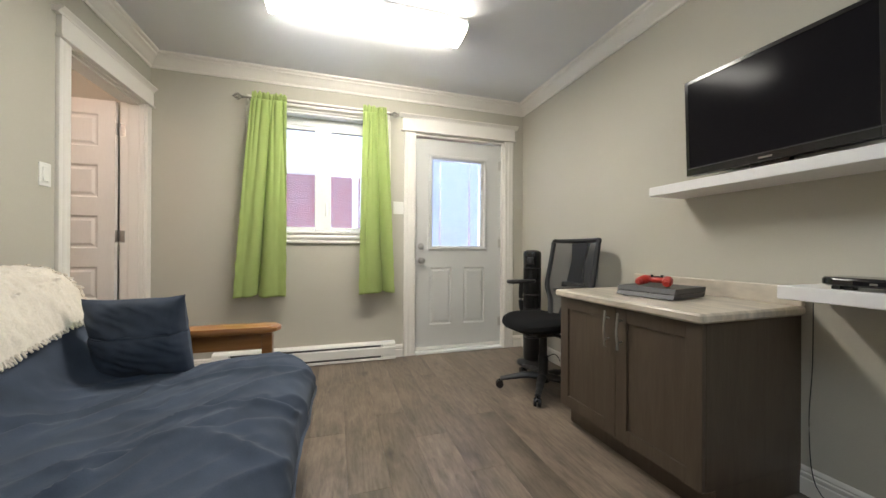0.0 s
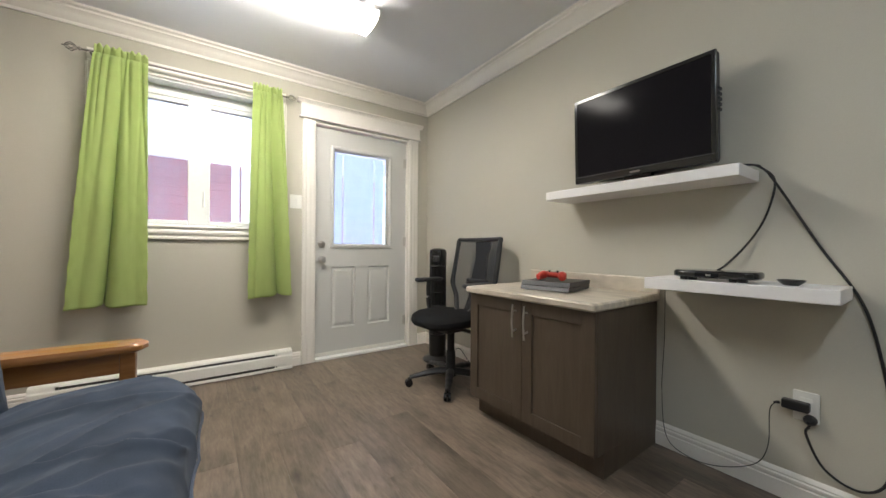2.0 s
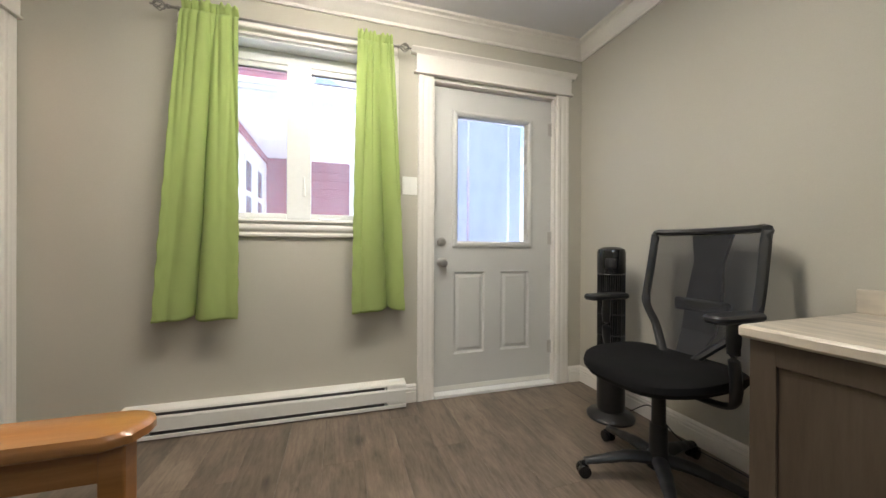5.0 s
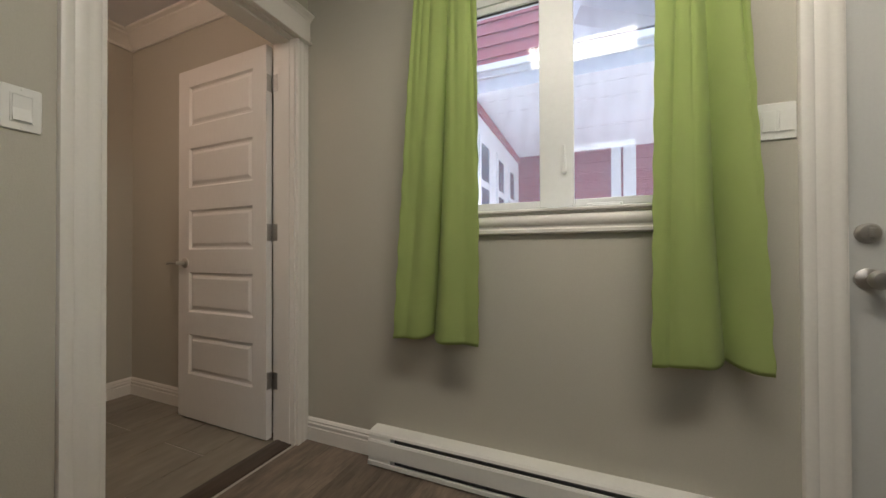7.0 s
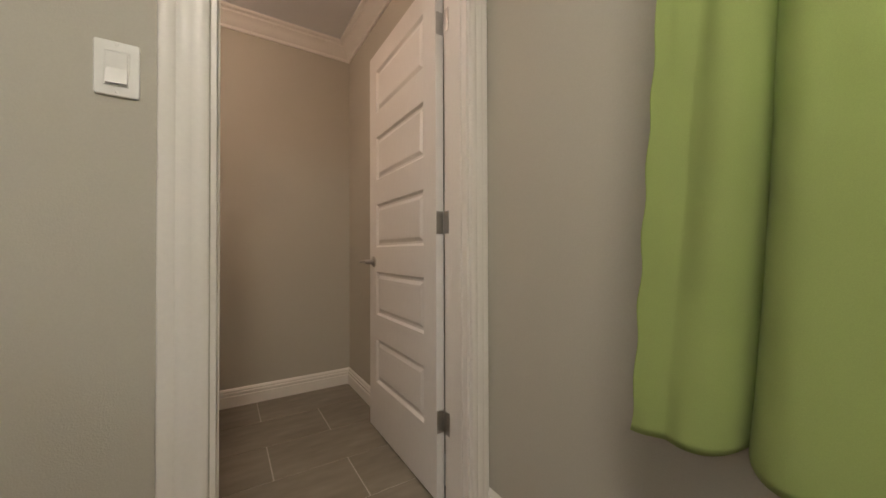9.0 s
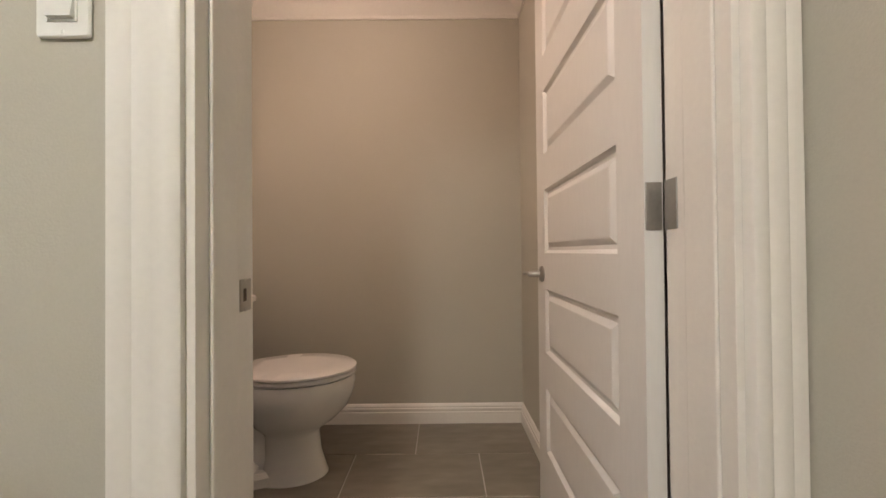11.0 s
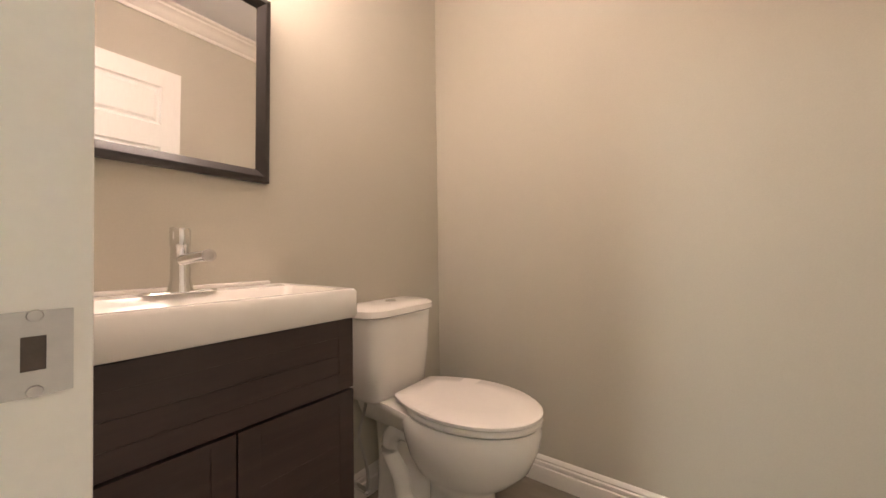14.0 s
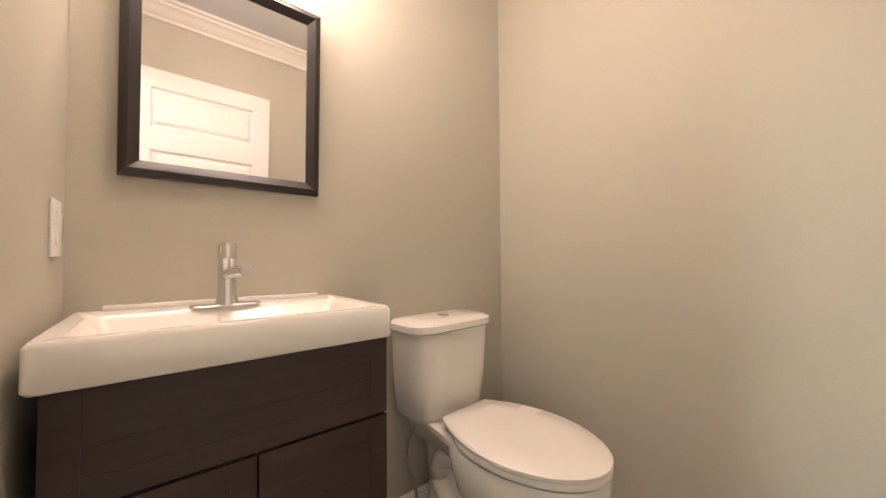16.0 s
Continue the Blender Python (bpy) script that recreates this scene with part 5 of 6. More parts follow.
def futon_arm(yc):
    t = [(-0.60, yc - 0.062), (0.42, yc - 0.062), (0.455, yc - 0.045), (0.468, yc - 0.01), (0.468, yc + 0.02), (0.452, yc + 0.05), (0.42, yc + 0.062), (-0.60, yc + 0.062)]
    part("arm_top", loft([[(0.0 + x * k if x > 0 else x, yc + (y - yc) * k, z) for x, y in t] for z, k in ((0.590, 0.97), (0.596, 1.0), (0.612, 1.0), (0.620, 0.97))]), M_ORANGE, fu, "flat varnished arm board", True)
    part("arm_rail", box(-0.58, 0.40, yc - 0.012, yc + 0.012, 0.505, 0.592, bev=0.003), M_ORANGE, fu)
    part("leg", box(0.385, 0.432, yc - 0.024, yc + 0.024, 0.0, 0.592, bev=0.004), M_ORANGE, fu)
    part("leg", box(-0.58, -0.535, yc - 0.024, yc + 0.024, 0.0, 0.592, bev=0.004), M_ORANGE, fu)
    part("lower_rail", box(-0.54, 0.39, yc - 0.011, yc + 0.011, 0.20, 0.30, bev=0.003), M_ORANGE, fu)


futon_arm(0.965)
futon_arm(-0.965)
part("front_rail", box(0.36, 0.385, -0.95, 0.95, 0.20, 0.30, bev=0.003), M_ORANGE, fu)
part("deck", box(-0.56, 0.36, -0.94, 0.94, 0.27, 0.30, bev=0.003), M_ORANGE, fu, "slatted seat deck")
part("back_rest", box(-0.60, -0.575, -0.92, 0.92, 0.28, 0.80, bev=0.004), M_ORANGE, fu)

# cushion leaning on the arm
pl = tagged(new("cushion"), "slate blue suede cushion leaning in the sofa corner", "cushion")
pl.matrix_basis = pose(-0.755, 1.665, 0.606, 10, -2, -8)


def pillow(side):
    def at(u, v):
        a, c = 2 * u - 1, 2 * v - 1
        w = (max(0, 1 - a * a) * max(0, 1 - c * c)) ** 0.42
        sq = 1 - 0.07 * (1 - abs(a) ** 3) * (abs(c) ** 4)
        sq2 = 1 - 0.07 * (1 - abs(c) ** 3) * (abs(a) ** 4)
        p = Vector((a * 2, c * 2, side))
        seam = -0.010 * math.exp(-((c - 0.12) / 0.03) ** 2) if side < 0 else 0
        wr = 0.010 * noise.noise(p * 1.6) + 0.010 * ridged(Vector((a * 1.2 + c * 2, c * 1.0, 5 + side)), 1.8) * (1 - w * 0.3)
        return (a * 0.185 * sq2, side * (0.070 * w + (wr + seam) * min(1, w * 1.8)), c * 0.172 * sq)
    return at


part("front_cover", grid(48, 48, pillow(-1)), M_PILLOW, pl, "", True)
part("back_cover", grid(48, 48, pillow(1)), M_PILLOW, pl, "", True)
part("seam_fold", tube([(-0.178 + 0.356 * k / 8, -0.070 * (max(0, 1 - (k / 4 - 1) ** 2)) ** 0.42 - 0.001, 0.024 - 0.004 * math.sin(k)) for k in range(9)], 0.003, 6, 3), M_PILLOW, pl, "stitched fold across the front", True)

# cream throw over the back of the sofa
th = tagged(new("throw_blanket"), "cream shaggy throw draped over the sofa back", "throw blanket")
th.matrix_basis = pose(-0.73, 0.9, F)


def throw(u, v):
    y = -0.45 + 1.33 * u + 0.02 * math.sin(9 * v)
    lo = 0.335 - 0.055 * u                       # slanting lower hem
    f = 0.03 + (lo - 0.03) * v
    x, z = profile(f)
    p = Vector((u * 13, v * 6, 0))
    lump = 0.020 + 0.011 * noise.noise(p * 1.1) + 0.008 * noise.noise(p * 4) + 0.006 * noise.noise(p * 11)
    n = Vector((0.75, 0, 0.65)) if f > 0.14 else Vector((0.1, 0, 1))
    return Vector((x, y, z)) + n * lump


part("cloth", grid(150, 60, throw), M_CREAM, th, "cream shaggy cloth", True)
fringe = bmesh.new()
rnd = random.Random(5)
for k in range(130):
    for edge in (0, 1):
        q = throw(k / 130 + rnd.uniform(0, 0.006), 1.0) if edge == 0 else throw(1.0, k / 130)
        d = Vector((0.008, 0, -0.013)) if edge == 0 else Vector((0.003, 0.012, -0.003))
        d += Vector((rnd.uniform(-1, 1), rnd.uniform(-1, 1), rnd.uniform(-1, 1))) * 0.006
        merge(fringe, tube([q - d * 0.3, q + d * 0.5, q + d], [0.0045, 0.004, 0.002], 5, 2))
tagged(part("fringe", fringe, M_CREAM, th, "short knotted fringe"), kind="stuff")


# ---------------------------------------------------------------- bathroom
va = thing("vanity_cabinet", "dark brown wood-grain vanity with drawer and two doors", "vanity", -1.779, BSY, F)
vw, vd, vt = 0.588, 0.372, 0.830
part("body", boxes((-vw / 2, -vw / 2 + 0.016, 0.0, vd - 0.02, 0.10, vt), (vw / 2 - 0.016, vw / 2, 0.0, vd - 0.02, 0.10, vt), (-vw / 2 + 0.016, vw / 2 - 0.016, 0.0, vd - 0.02, 0.10, 0.116), (-vw / 2 + 0.016, vw / 2 - 0.016, 0.0, 0.01, 0.116, vt), (-vw / 2 + 0.016, vw / 2 - 0.016, vd - 0.04, vd - 0.02, 0.62, 0.64)), M_VANITY, va)
for x in (-vw / 2 + 0.03, vw / 2 - 0.03):
    for y in (0.04, vd - 0.06):
        part("leg", lathe([(0.018, 0), (0.02, 0.01), (0.02, 0.102)], 12, T((x, y, 0))), M_STEEL, va)


def grooved_front(name, x0, x1, z0, z1, parent):
    """Flat frame with a tongue-and-groove field set in it, facing +y."""
    st = 0.045
    bm = bmesh.new()
    for r in ((x0, x0 + st, vd - 0.018, vd, z0, z1), (x1 - st, x1, vd - 0.018, vd, z0, z1), (x0 + st, x1 - st, vd - 0.018, vd, z0, z0 + st), (x0 + st, x1 - st, vd - 0.018, vd, z1 - st, z1)):
        add_box(bm, *r, bev=0.0008)
    d = part(name, bm, M_VANITY, parent)
    n = 2 if z1 - z0 < 0.3 else 5
    h = (z1 - z0 - 2 * st) / n
    for i in range(n):
        part("board", box(x0 + st, x1 - st, vd - 0.014, vd - 0.0012, z0 + st + i * h + 0.0003, z0 + st + (i + 1) * h - 0.0003, bev=0.0007), M_VANITY, d)
    return d


grooved_front("drawer_front", -vw / 2 + 0.001, vw / 2 - 0.001, 0.640, vt - 0.006, va)
grooved_front("door", -vw / 2 + 0.001, -0.002, 0.105, 0.633, va)
grooved_front("door", 0.002, vw / 2 - 0.001, 0.105, 0.633, va)

ba = thing("washbasin", "white ceramic washbasin on the vanity", "washbasin", -1.771, BSY, F + vt)
bw, bd, bh = 0.602, 0.398, 0.076


def ring(w, d, r, z, y):
    return [(x, yy + y, z) for x, yy in rounded(w, d, r, 5)]


bowl = loft([ring(bw - 0.01, bd - 0.01, 0.008, 0.0, bd / 2), ring(bw, bd, 0.012, 0.006, bd / 2), ring(bw, bd, 0.012, bh - 0.008, bd / 2), ring(bw - 0.012, bd - 0.012, 0.010, bh, bd / 2),
             ring(bw - 0.075, 0.245, 0.02, bh, 0.248), ring(bw - 0.095, 0.225, 0.022, bh - 0.010, 0.248), ring(bw - 0.15, 0.17, 0.03, bh - 0.060, 0.25), ring(bw - 0.30, 0.08, 0.03, bh - 0.066, 0.25)])
part("basin", bowl, M_CERAMIC, ba, "", True)
part("back_ledge", box(-bw / 2 + 0.05, bw / 2 - 0.05, 0.001, 0.030, bh - 0.002, bh + 0.012, bev=0.005), M_CERAMIC, ba, "", True)
part("drain", lathe([(0.021, 0), (0.022, 0.003), (0.012, 0.004)], 18, T((0, 0.25, bh - 0.067))), M_CHROME, ba, "chrome drain")
tp = thing("basin_tap", "chrome single-lever tap on the washbasin", "tap", -1.757, 1.655, F + vt + bh)
part("base_plate", slab(0.158, 0.052, 0.025, 0, 0.007, 0.003), M_CHROME, tp, "oval chrome base plate", True)
part("body", lathe([(0.027, 0.005), (0.024, 0.018), (0.021, 0.03), (0.020, 0.115), (0.0215, 0.118), (0.0215, 0.155), (0.019, 0.160), (0.004, 0.161)], 24), M_CHROME, tp, "", True)
part("spout", tube([(0, 0.01, 0.082), (-0.012, 0.06, 0.088), (-0.022, 0.105, 0.092)], 0.0135, 14, 6), M_CHROME, tp, "", True)
part("lever", tube([(0, 0.0, 0.150), (0.002, -0.03, 0.158), (0.003, -0.055, 0.162)], [0.007, 0.006, 0.005], 10, 5), M_CHROME, tp, "", True)
part("spout_tip", lathe([(0.010, 0), (0.0145, 0.002), (0.0145, 0.012)], 14, T((-0.024, 0.113, 0.0925)) @ Matrix.Rotation(math.pi / 2, 4, "X")), M_STEEL, tp)

mi = thing("wall_mirror", "black-brown framed mirror above the washbasin", "mirror", -1.782, BSY + 0.004, 1.496)
mi.matrix_basis = pose(-1.782, BSY + 0.013, 1.496, -1.5, 0, 1.0)
mw, mh = 0.482, 0.590
fprof = [(0, 0.0), (0, 0.018), (0.006, 0.024), (0.018, 0.026), (0.028, 0.020), (0.034, 0.016), (0.040, 0.012), (0.040, 0.0)]
corners_m = [(-mw / 2, -mh / 2), (mw / 2, -mh / 2), (mw / 2, mh / 2), (-mw / 2, mh / 2)]
for i in range(4):
    a, c = corners_m[i], corners_m[(i + 1) % 4]
    ang = math.atan2(c[1] - a[1], c[0] - a[0])
    ln = math.hypot(c[0] - a[0], c[1] - a[1])
    # local x along the side, u inwards, v out of the wall (+y)
    m = T((a[0], 0, a[1])) @ Matrix.Rotation(-ang, 4, "Y") @ Matrix(((1, 0, 0, 0), (0, 0, 1, 0), (0, 1, 0, 0), (0, 0, 0, 1)))
    part("frame_side", prism(fprof, ln, m, 1, 1), M_FRAME, mi, "", True)
part("mirror_glass", box(-mw / 2 + 0.036, mw / 2 - 0.036, 0.004, 0.010, -mh / 2 + 0.036, mh / 2 - 0.036), M_MIRROR, mi, "silvered mirror glass")

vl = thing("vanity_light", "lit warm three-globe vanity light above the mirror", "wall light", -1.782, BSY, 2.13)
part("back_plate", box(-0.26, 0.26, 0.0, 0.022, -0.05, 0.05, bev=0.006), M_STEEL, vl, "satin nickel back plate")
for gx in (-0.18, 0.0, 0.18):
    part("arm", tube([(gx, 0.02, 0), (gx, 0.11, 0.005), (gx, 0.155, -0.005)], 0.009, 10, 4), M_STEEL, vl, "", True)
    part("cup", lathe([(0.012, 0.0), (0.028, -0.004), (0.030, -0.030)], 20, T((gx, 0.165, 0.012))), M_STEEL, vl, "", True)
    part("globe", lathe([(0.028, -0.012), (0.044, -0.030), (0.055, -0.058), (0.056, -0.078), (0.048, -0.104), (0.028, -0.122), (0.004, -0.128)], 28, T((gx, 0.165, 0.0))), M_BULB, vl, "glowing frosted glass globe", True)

# no lamp known on this ceiling: dome added out of view as fill
dome = thing("ceiling_light", "added unseen warm dome lamp that evens out the bathroom light", "ceiling light", -2.12, 2.28, CEIL)
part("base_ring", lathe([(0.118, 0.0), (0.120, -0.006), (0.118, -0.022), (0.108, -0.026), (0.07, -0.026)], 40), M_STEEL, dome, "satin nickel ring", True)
part("shade", lathe([(0.107, -0.026), (0.105, -0.045), (0.094, -0.068), (0.070, -0.084), (0.040, -0.094), (0.004, -0.098)], 40), M_FILL_DOME, dome, "glowing dome of the added fill lamp", True)
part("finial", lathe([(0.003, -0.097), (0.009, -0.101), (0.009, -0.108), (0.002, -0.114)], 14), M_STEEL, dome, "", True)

to = thing("toilet", "white two-piece toilet with closed lid", "toilet", -2.466, BSY, F, 3.0)


def oval(w, d0, d1, z, n=40, nar=0.0):
    """Egg shape between y d0 (back) and d1 (round front); nar narrows the back."""
    pts = []
    c = d0 + (d1 - d0) * 0.45
    for i in range(n):
        a = 2 * math.pi * i / n
        ca, sa = math.cos(a), math.sin(a)
        front = sa > 0
        ry = (d1 - c) if front else (c - d0)
        px = w / 2 * math.copysign(abs(ca) ** (1.0 if front else 0.7), ca) * (1 if front else 1 - nar * abs(sa) ** 2)
        pts.append((px, c + ry * math.copysign(abs(sa) ** (1.0 if front else 0.8), sa), z))
    return pts


part("bowl", loft([oval(0.215, 0.30, 0.600, 0.0), oval(0.205, 0.31, 0.592, 0.02), oval(0.185, 0.33, 0.568, 0.10), oval(0.180, 0.33, 0.560, 0.19), oval(0.195, 0.32, 0.575, 0.215), oval(0.265, 0.29, 0.632, 0.250), oval(0.325, 0.265, 0.688, 0.305), oval(0.355, 0.245, 0.716, 0.370), oval(0.363, 0.235, 0.726, 0.425), oval(0.350, 0.24, 0.720, 0.446)]), M_CERAMIC, to, "", True)
part("web", loft([[(x * k, y + 0.22, z) for x, y in rounded(0.13, 0.30, 0.04, 4)] for z, k in ((0.02, 1.0), (0.20, 0.9), (0.41, 1.2))]), M_CERAMIC, to, "", True)
for s in (-1, 1):
    part("trapway", tube([(s * 0.045, 0.36, 0.27), (s * 0.062, 0.27, 0.335), (s * 0.066, 0.19, 0.325), (s * 0.066, 0.165, 0.25), (s * 0.066, 0.215, 0.175), (s * 0.068, 0.235, 0.10), (s * 0.07, 0.30, 0.045)], [0.028, 0.033, 0.036, 0.036, 0.036, 0.034, 0.034], 14, 6), M_CERAMIC, to, "moulded trapway", True)
part("foot", loft([oval(0.235, 0.10, 0.45, 0.0), oval(0.235, 0.10, 0.45, 0.040), oval(0.20, 0.13, 0.43, 0.058)]), M_CERAMIC, to, "", True)
def deck_ring(k, z):
    half = [(0.112, 0.030), (0.118, 0.10), (0.130, 0.20), (0.150, 0.30), (0.168, 0.38), (0.172, 0.46)]
    return [(x * k, y, z) for x, y in half] + [(-x * k, y, z) for x, y in half[::-1]]


part("rear_deck", loft([deck_ring(0.62, 0.345), deck_ring(0.84, 0.385), deck_ring(0.97, 0.425), deck_ring(1.0, 0.440), deck_ring(0.98, 0.451)]), M_CERAMIC, to, "", True)


def lid_ring(w, d0, d1, z, n=48):
    """Egg outline with a straight back edge."""
    c = d0 + (d1 - d0) * 0.48
    front = [(w / 2 * math.cos(math.pi * i / n), c + (d1 - c) * math.sin(math.pi * i / n), z) for i in range(n + 1)]
    side = [(w / 2 * (1 - 0.42 * (i / 12) ** 1.9), c + (d0 - c) * i / 12, z) for i in range(1, 13)]
    return front + [(-x, y, z) for x, y, z in side] + side[::-1]


part("seat", loft([oval(0.356, 0.243, 0.724, 0.452, nar=0.25), oval(0.364, 0.238, 0.730, 0.457, nar=0.25), oval(0.364, 0.238, 0.730, 0.465, nar=0.25), oval(0.356, 0.243, 0.724, 0.471, nar=0.25)]), M_SEAT, to, "white seat ring", True)
part("lid", loft([lid_ring(0.360, 0.226, 0.724, 0.474), lid_ring(0.370, 0.222, 0.730, 0.477), lid_ring(0.371, 0.222, 0.730, 0.486), lid_ring(0.360, 0.228, 0.722, 0.491), lid_ring(0.22, 0.30, 0.62, 0.494)]), M_SEAT, to, "closed white lid", True)
for x in (-0.07, 0.07):
    part("seat_hinge", box(x - 0.02, x + 0.02, 0.212, 0.25, 0.450, 0.478, bev=0.006), M_SEAT, to)


def tank_ring(w, d, z, off=0.0):
    pts = []
    for k in range(36):
        a = 2 * math.pi * k / 36
        ca, sa = math.cos(a), math.sin(a)
        x = w / 2 * math.copysign(abs(ca) ** 0.45, ca)
        y = d / 2 + off + d / 2 * math.copysign(abs(sa) ** (0.6 if sa > 0 else 0.25), sa)
        pts.append((x, y + 0.012, z))
    return pts


part("tank", loft([tank_ring(0.30, 0.16, 0.448), tank_ring(0.335, 0.178, 0.47), tank_ring(0.365, 0.188, 0.60), tank_ring(0.38, 0.195, 0.762)]), M_CERAMIC, to, "", True)
part("tank_lid", loft([tank_ring(0.386, 0.200, 0.764), tank_ring(0.398, 0.208, 0.770), tank_ring(0.396, 0.206, 0.792), tank_ring(0.37, 0.185, 0.802), tank_ring(0.2, 0.1, 0.806, 0.04)]), M_CERAMIC, to, "", True)
part("flush_button", lathe([(0.024, 0), (0.024, 0.004), (0.020, 0.006), (0.002, 0.0065)], 24, T((-0.0, 0.112, 0.805))), M_CHROME, to, "round chrome dual flush button", True)
for s in (-1, 1):
    part("bolt_cap", lathe([(0.014, 0), (0.013, 0.010), (0.004, 0.016)], 12, T((s * 0.098, 0.28, 0.05))), M_SEAT, to)
sup = link("supply_hose", tube([(-2.352, BSY + 0.09, 0.425), (-2.352, BSY + 0.09, 0.385), (-2.322, BSY + 0.09, 0.289), (-2.352, BSY + 0.09, 0.175), (-2.366, BSY + 0.085, 0.095), (-2.366, BSY + 0.075, 0.055)], 0.006, 8, 8), M_STEEL, None, "", True)
tagged(sup, "braided steel water hose behind the toilet", "hose")
vv = thing("stop_valve", "small chrome stop valve on the bathroom wall", "valve", -2.366, BSY + 0.012, 0.05)
part("body", lathe([(0.012, 0), (0.012, 0.05), (0.009, 0.062)], 12, Matrix.Rotation(-math.pi / 2, 4, "X")), M_CHROME, vv, "", True)
part("wheel", lathe([(0.004, 0), (0.016, 0.003), (0.016, 0.010), (0.004, 0.013)], 12, T((0, 0.06, 0)) @ Matrix.Rotation(-math.pi / 2, 4, "X"), 1, 0.6), M_CHROME, vv, "", True)


# ---------------------------------------------------------------- outside
structure("ground", box(-60, 60, NY + TH + 0.001, 120, -0.55, -0.45), M_GROUND, "unseen pale ground outside that bounces light up under the porch")
OY = 7.1
nb = thing("neighbour_house", "red-sided house with white trim beyond the window", "house", 0, OY, -0.45)
part("wall", box(-1.1, 3.0, 0, 0.2, 0, 2.95), M_SIDING, nb, "red horizontal siding")
part("upper_wall", box(-4.0, -0.22, -2.30, -2.10, 3.04, 6.2), M_SIDING, nb, "red siding of the upper storey")
for z in [0.14 * k for k in range(5, 21)]:
    part("siding_board", prism([(0, 0), (-0.016, 0), (-0.004, 0.138), (0, 0.138)], 3.9, T((-0.98, 0, z))), M_SIDING, nb)
for z in [3.04 + 0.11 * k for k in range(24)]:
    part("siding_board", prism([(0, 0), (-0.016, 0), (-0.004, 0.108), (0, 0.108)], 3.76, T((-3.99, -2.30, z))), M_SIDING, nb)
part("corner_board", box(-0.23, -0.13, -2.33, -2.10, 3.04, 6.2), M_XWHITE, nb, "white corner board")
part("soffit", box(-4.0, 2.2, -2.30, 0.0, 2.84, 2.88), M_XWHITE, nb, "white porch soffit")
for y in (-2.12, -1.80, -1.0):
    for k in range(40):
        part("vent_slot", box(-3.0 + 0.125 * k, -2.92 + 0.125 * k, y, y + 0.008, 2.836, 2.8405), M_SHELF, nb)
part("fascia", boxes((-4.0, 2.2, -2.36, -2.30, 2.82, 2.94), (-4.0, 2.2, -2.39, -2.30, 2.943, 2.985), (-4.0, 2.2, -2.42, -2.30, 2.988, 3.04)), M_XWHITE, nb, "white stepped fascia boards")
part("porch_roof", boxes((-0.13, 2.2, -2.40, -0.5, 3.042, 3.07)), M_ROOF, nb, "grey shingled porch roof")
part("corner_post", boxes((0.30, 0.42, -0.04, 0.0, 0, 2.84), (0.45, 0.60, -0.06, 0.0, 0, 2.84)), M_XWHITE, nb, "white trim post")
rk = bmesh.new()
m_r = T((-0.10, -1.2, 4.02)) @ Matrix.Rotation(radians(24), 4, "Y")
add_box(rk, 0, 3.2, -0.06, 0.06, -0.10, 0.10, 0, 2, m_r)
add_box(rk, -0.1, 3.3, -0.30, 0.9, 0.10, 0.15, 0, 2, m_r)
part("gable_board", rk, M_XWHITE, nb, "white sloping gable board")
part("side_wall", box(-1.15, -0.98, -3.0, 0.0, 0, 2.80), M_XWHITE, nb, "white side wall of the porch")
part("wall_cap", box(-1.16, -0.955, -3.05, 0.0, 2.74, 2.83), M_SIDING, nb, "dark red trim along the side wall")
for y in (-2.6, -1.9, -1.2, -0.55):
    w = part("window", boxes((-0.985, -0.965, y - 0.20, y - 0.15, 0.9, 2.55), (-0.985, -0.965, y + 0.15, y + 0.20, 0.9, 2.55), (-0.985, -0.965, y - 0.15, y + 0.15, 2.49, 2.55), (-0.985, -0.965, y - 0.15, y + 0.15, 2.05, 2.12), (-0.985, -0.965, y - 0.15, y + 0.15, 1.45, 1.49), (-0.985, -0.965, y - 0.15, y + 0.15, 0.9, 0.96)), M_XWHITE, nb)
    part("pane", box(-0.982, -0.972, y - 0.15, y + 0.15, 0.96, 2.49), M_XGLASS, w, "dark window glass")


# ---------------------------------------------------------------- floors, board by board
structure("subfloor", box(WX, EX, SY, NY, F - 0.10, F - 0.003), M_JOINT, "floor bed under the planks")
floor = tagged(new("floor"), "grey-brown wood-look vinyl plank floor", kind="structure")
PW, PL, GAP = 0.178, 1.22, 0.0005
plank_mesh = {}


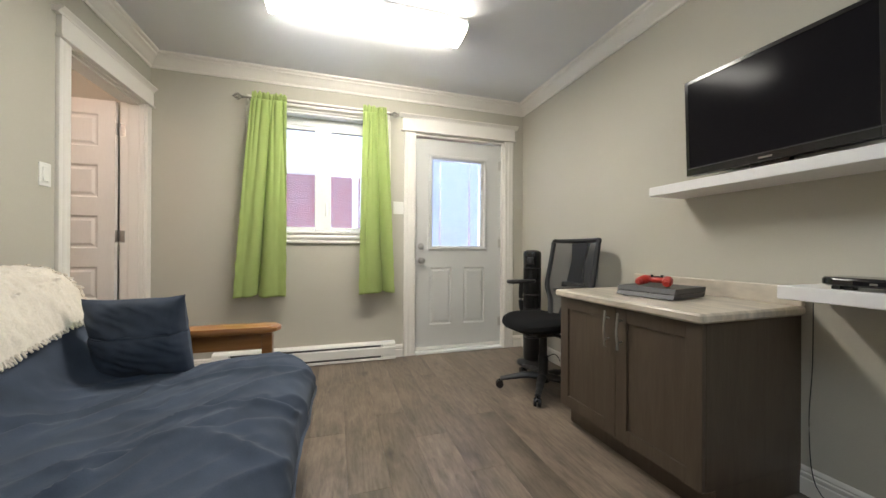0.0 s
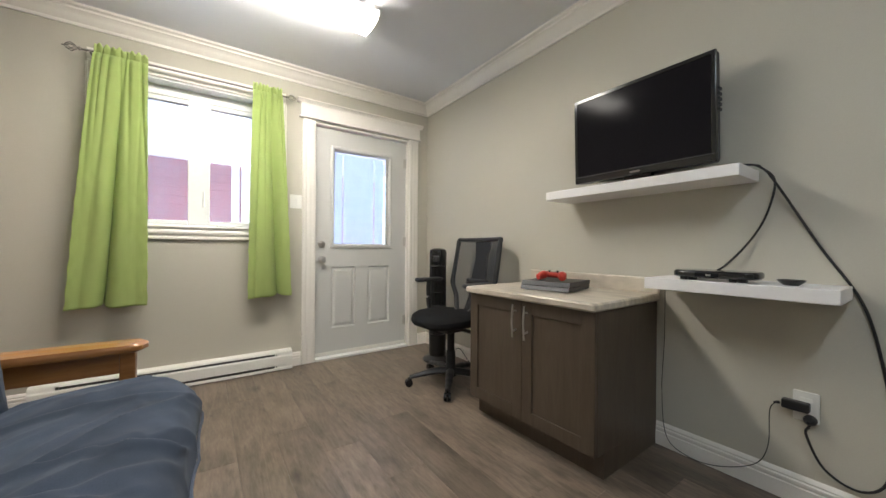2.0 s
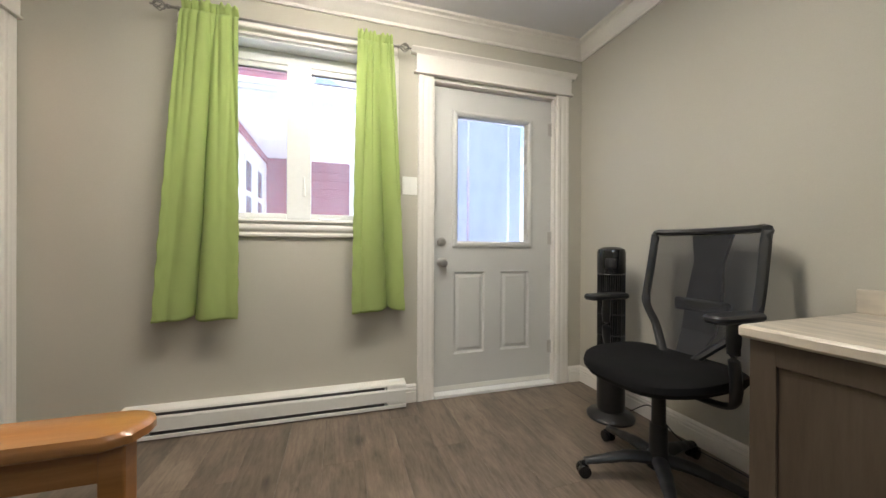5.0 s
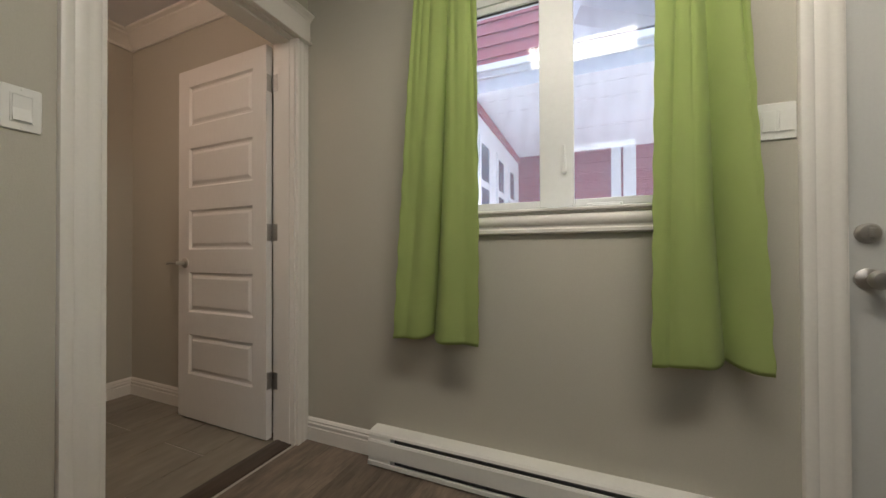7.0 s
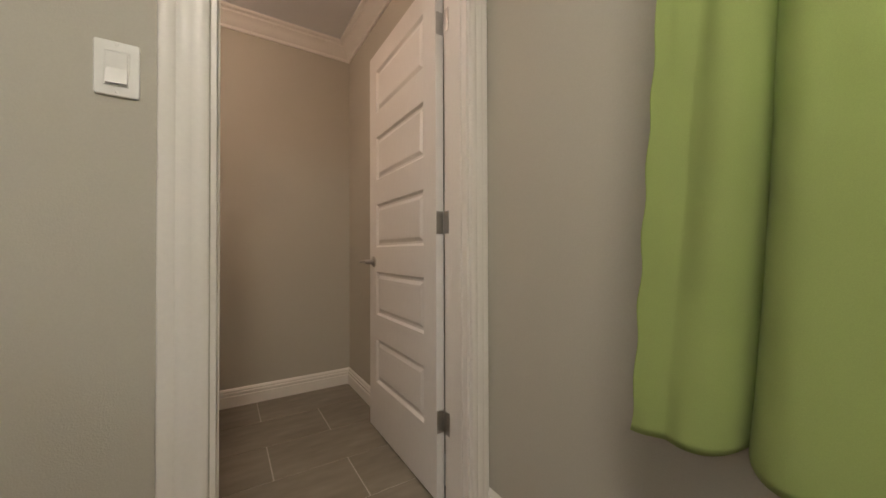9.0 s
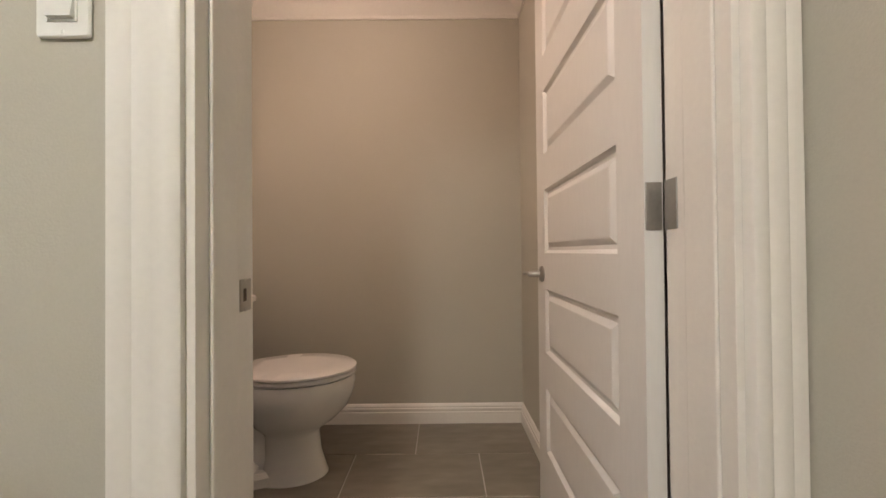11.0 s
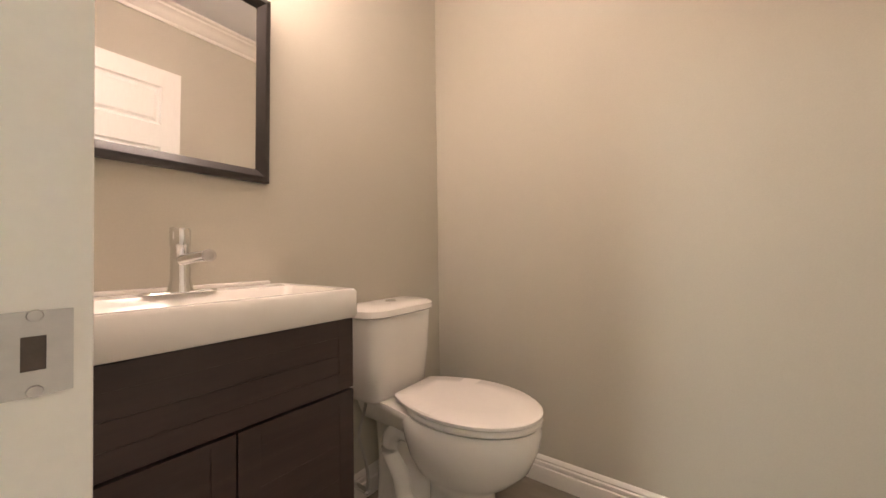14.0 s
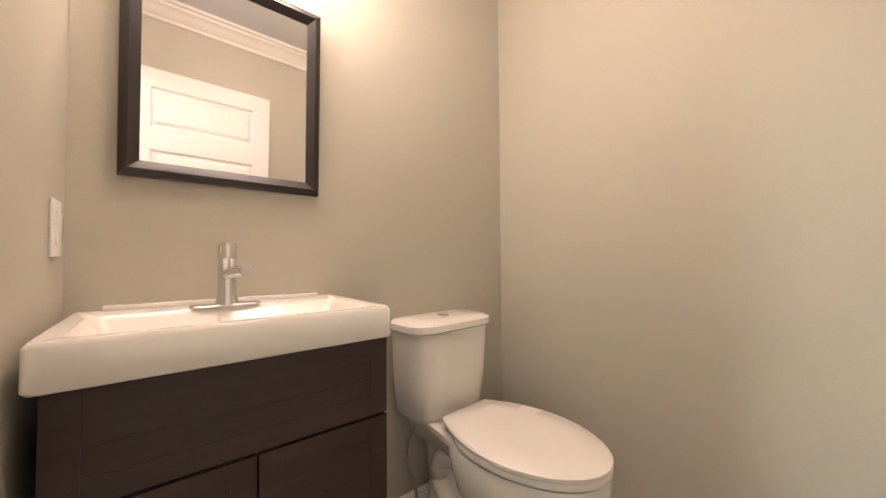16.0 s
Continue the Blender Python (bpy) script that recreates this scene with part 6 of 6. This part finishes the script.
def plank(x0, x1, y0, y1):
    key = (round(x1 - x0, 3), round(y1 - y0, 3))
    if key not in plank_mesh:
        w, d = key
        t = bmesh.new()
        e = 0.0006
        lo = [t.verts.new(v) for v in ((GAP / 2, GAP / 2, -0.003), (w - GAP / 2, GAP / 2, -0.003), (w - GAP / 2, d - GAP / 2, -0.003), (GAP / 2, d - GAP / 2, -0.003))]
        mi_ = [t.verts.new((v.co.x, v.co.y, -e)) for v in lo]
        hi = [t.verts.new((v.co.x + (e if v.co.x < w / 2 else -e), v.co.y + (e if v.co.y < d / 2 else -e), 0)) for v in lo]
        for a, c in ((lo, mi_), (mi_, hi)):
            for i in range(4):
                t.faces.new((a[i], a[(i + 1) % 4], c[(i + 1) % 4], c[i]))
        t.faces.new(hi)
        me = bpy.data.meshes.new("plank")
        t.to_mesh(me)
        t.free()
        me.materials.append(M_PLANK)
        plank_mesh[key] = me
    o = new("plank", plank_mesh[key])
    o.location = (x0, y0, F)
    o.parent = floor


rnd = random.Random(11)
x = WX
row = 0
while x < EX - 0.001:
    x1 = min(x + PW, EX)
    y = SY - rnd.choice((0.15, 0.45, 0.75, 0.30, 0.95, 0.60))
    while y < NY - 0.001:
        y1 = min(y + PL, NY)
        if y1 - max(y, SY) > 0.005:
            plank(x, x1, max(y, SY), y1)
        y += PL
    x = x1
structure("floor_bath_bed", box(BWX, WX, BSY, BNY, F - 0.10, F - 0.002), M_GROUT, "grout bed under the tiles")
tiles = tagged(new("floor_bath"), "grey-brown rectangular floor tiles with light grout", kind="structure")
TW, TD = 0.305, 0.61
tile_mesh = {}
for r in range(6):
    xa, xb = max(BWX, -2.93 + (r - 0) * TW), min(-1.498, -2.93 + (r + 1) * TW)
    if r == 0:
        xa = BWX
    if xb - xa < 0.01:
        continue
    off = 2.53 if r % 2 == 0 else 2.845
    for k in range(-3, 2):
        ya, yb = max(BSY, off + k * TD), min(BNY, off + (k + 1) * TD)
        if yb - ya < 0.01:
            continue
        key = (round(xb - xa, 3), round(yb - ya, 3))
        if key not in tile_mesh:
            t = box(0.0026, key[0] - 0.0026, 0.0026, key[1] - 0.0026, -0.006, 0, bev=0.0012, seg=1)
            me = bpy.data.meshes.new("tile")
            t.to_mesh(me)
            t.free()
            me.materials.append(M_TILE)
            tile_mesh[key] = me
        o = new("tile", tile_mesh[key])
        o.location = (xa, ya, F + 0.001)
        o.parent = tiles
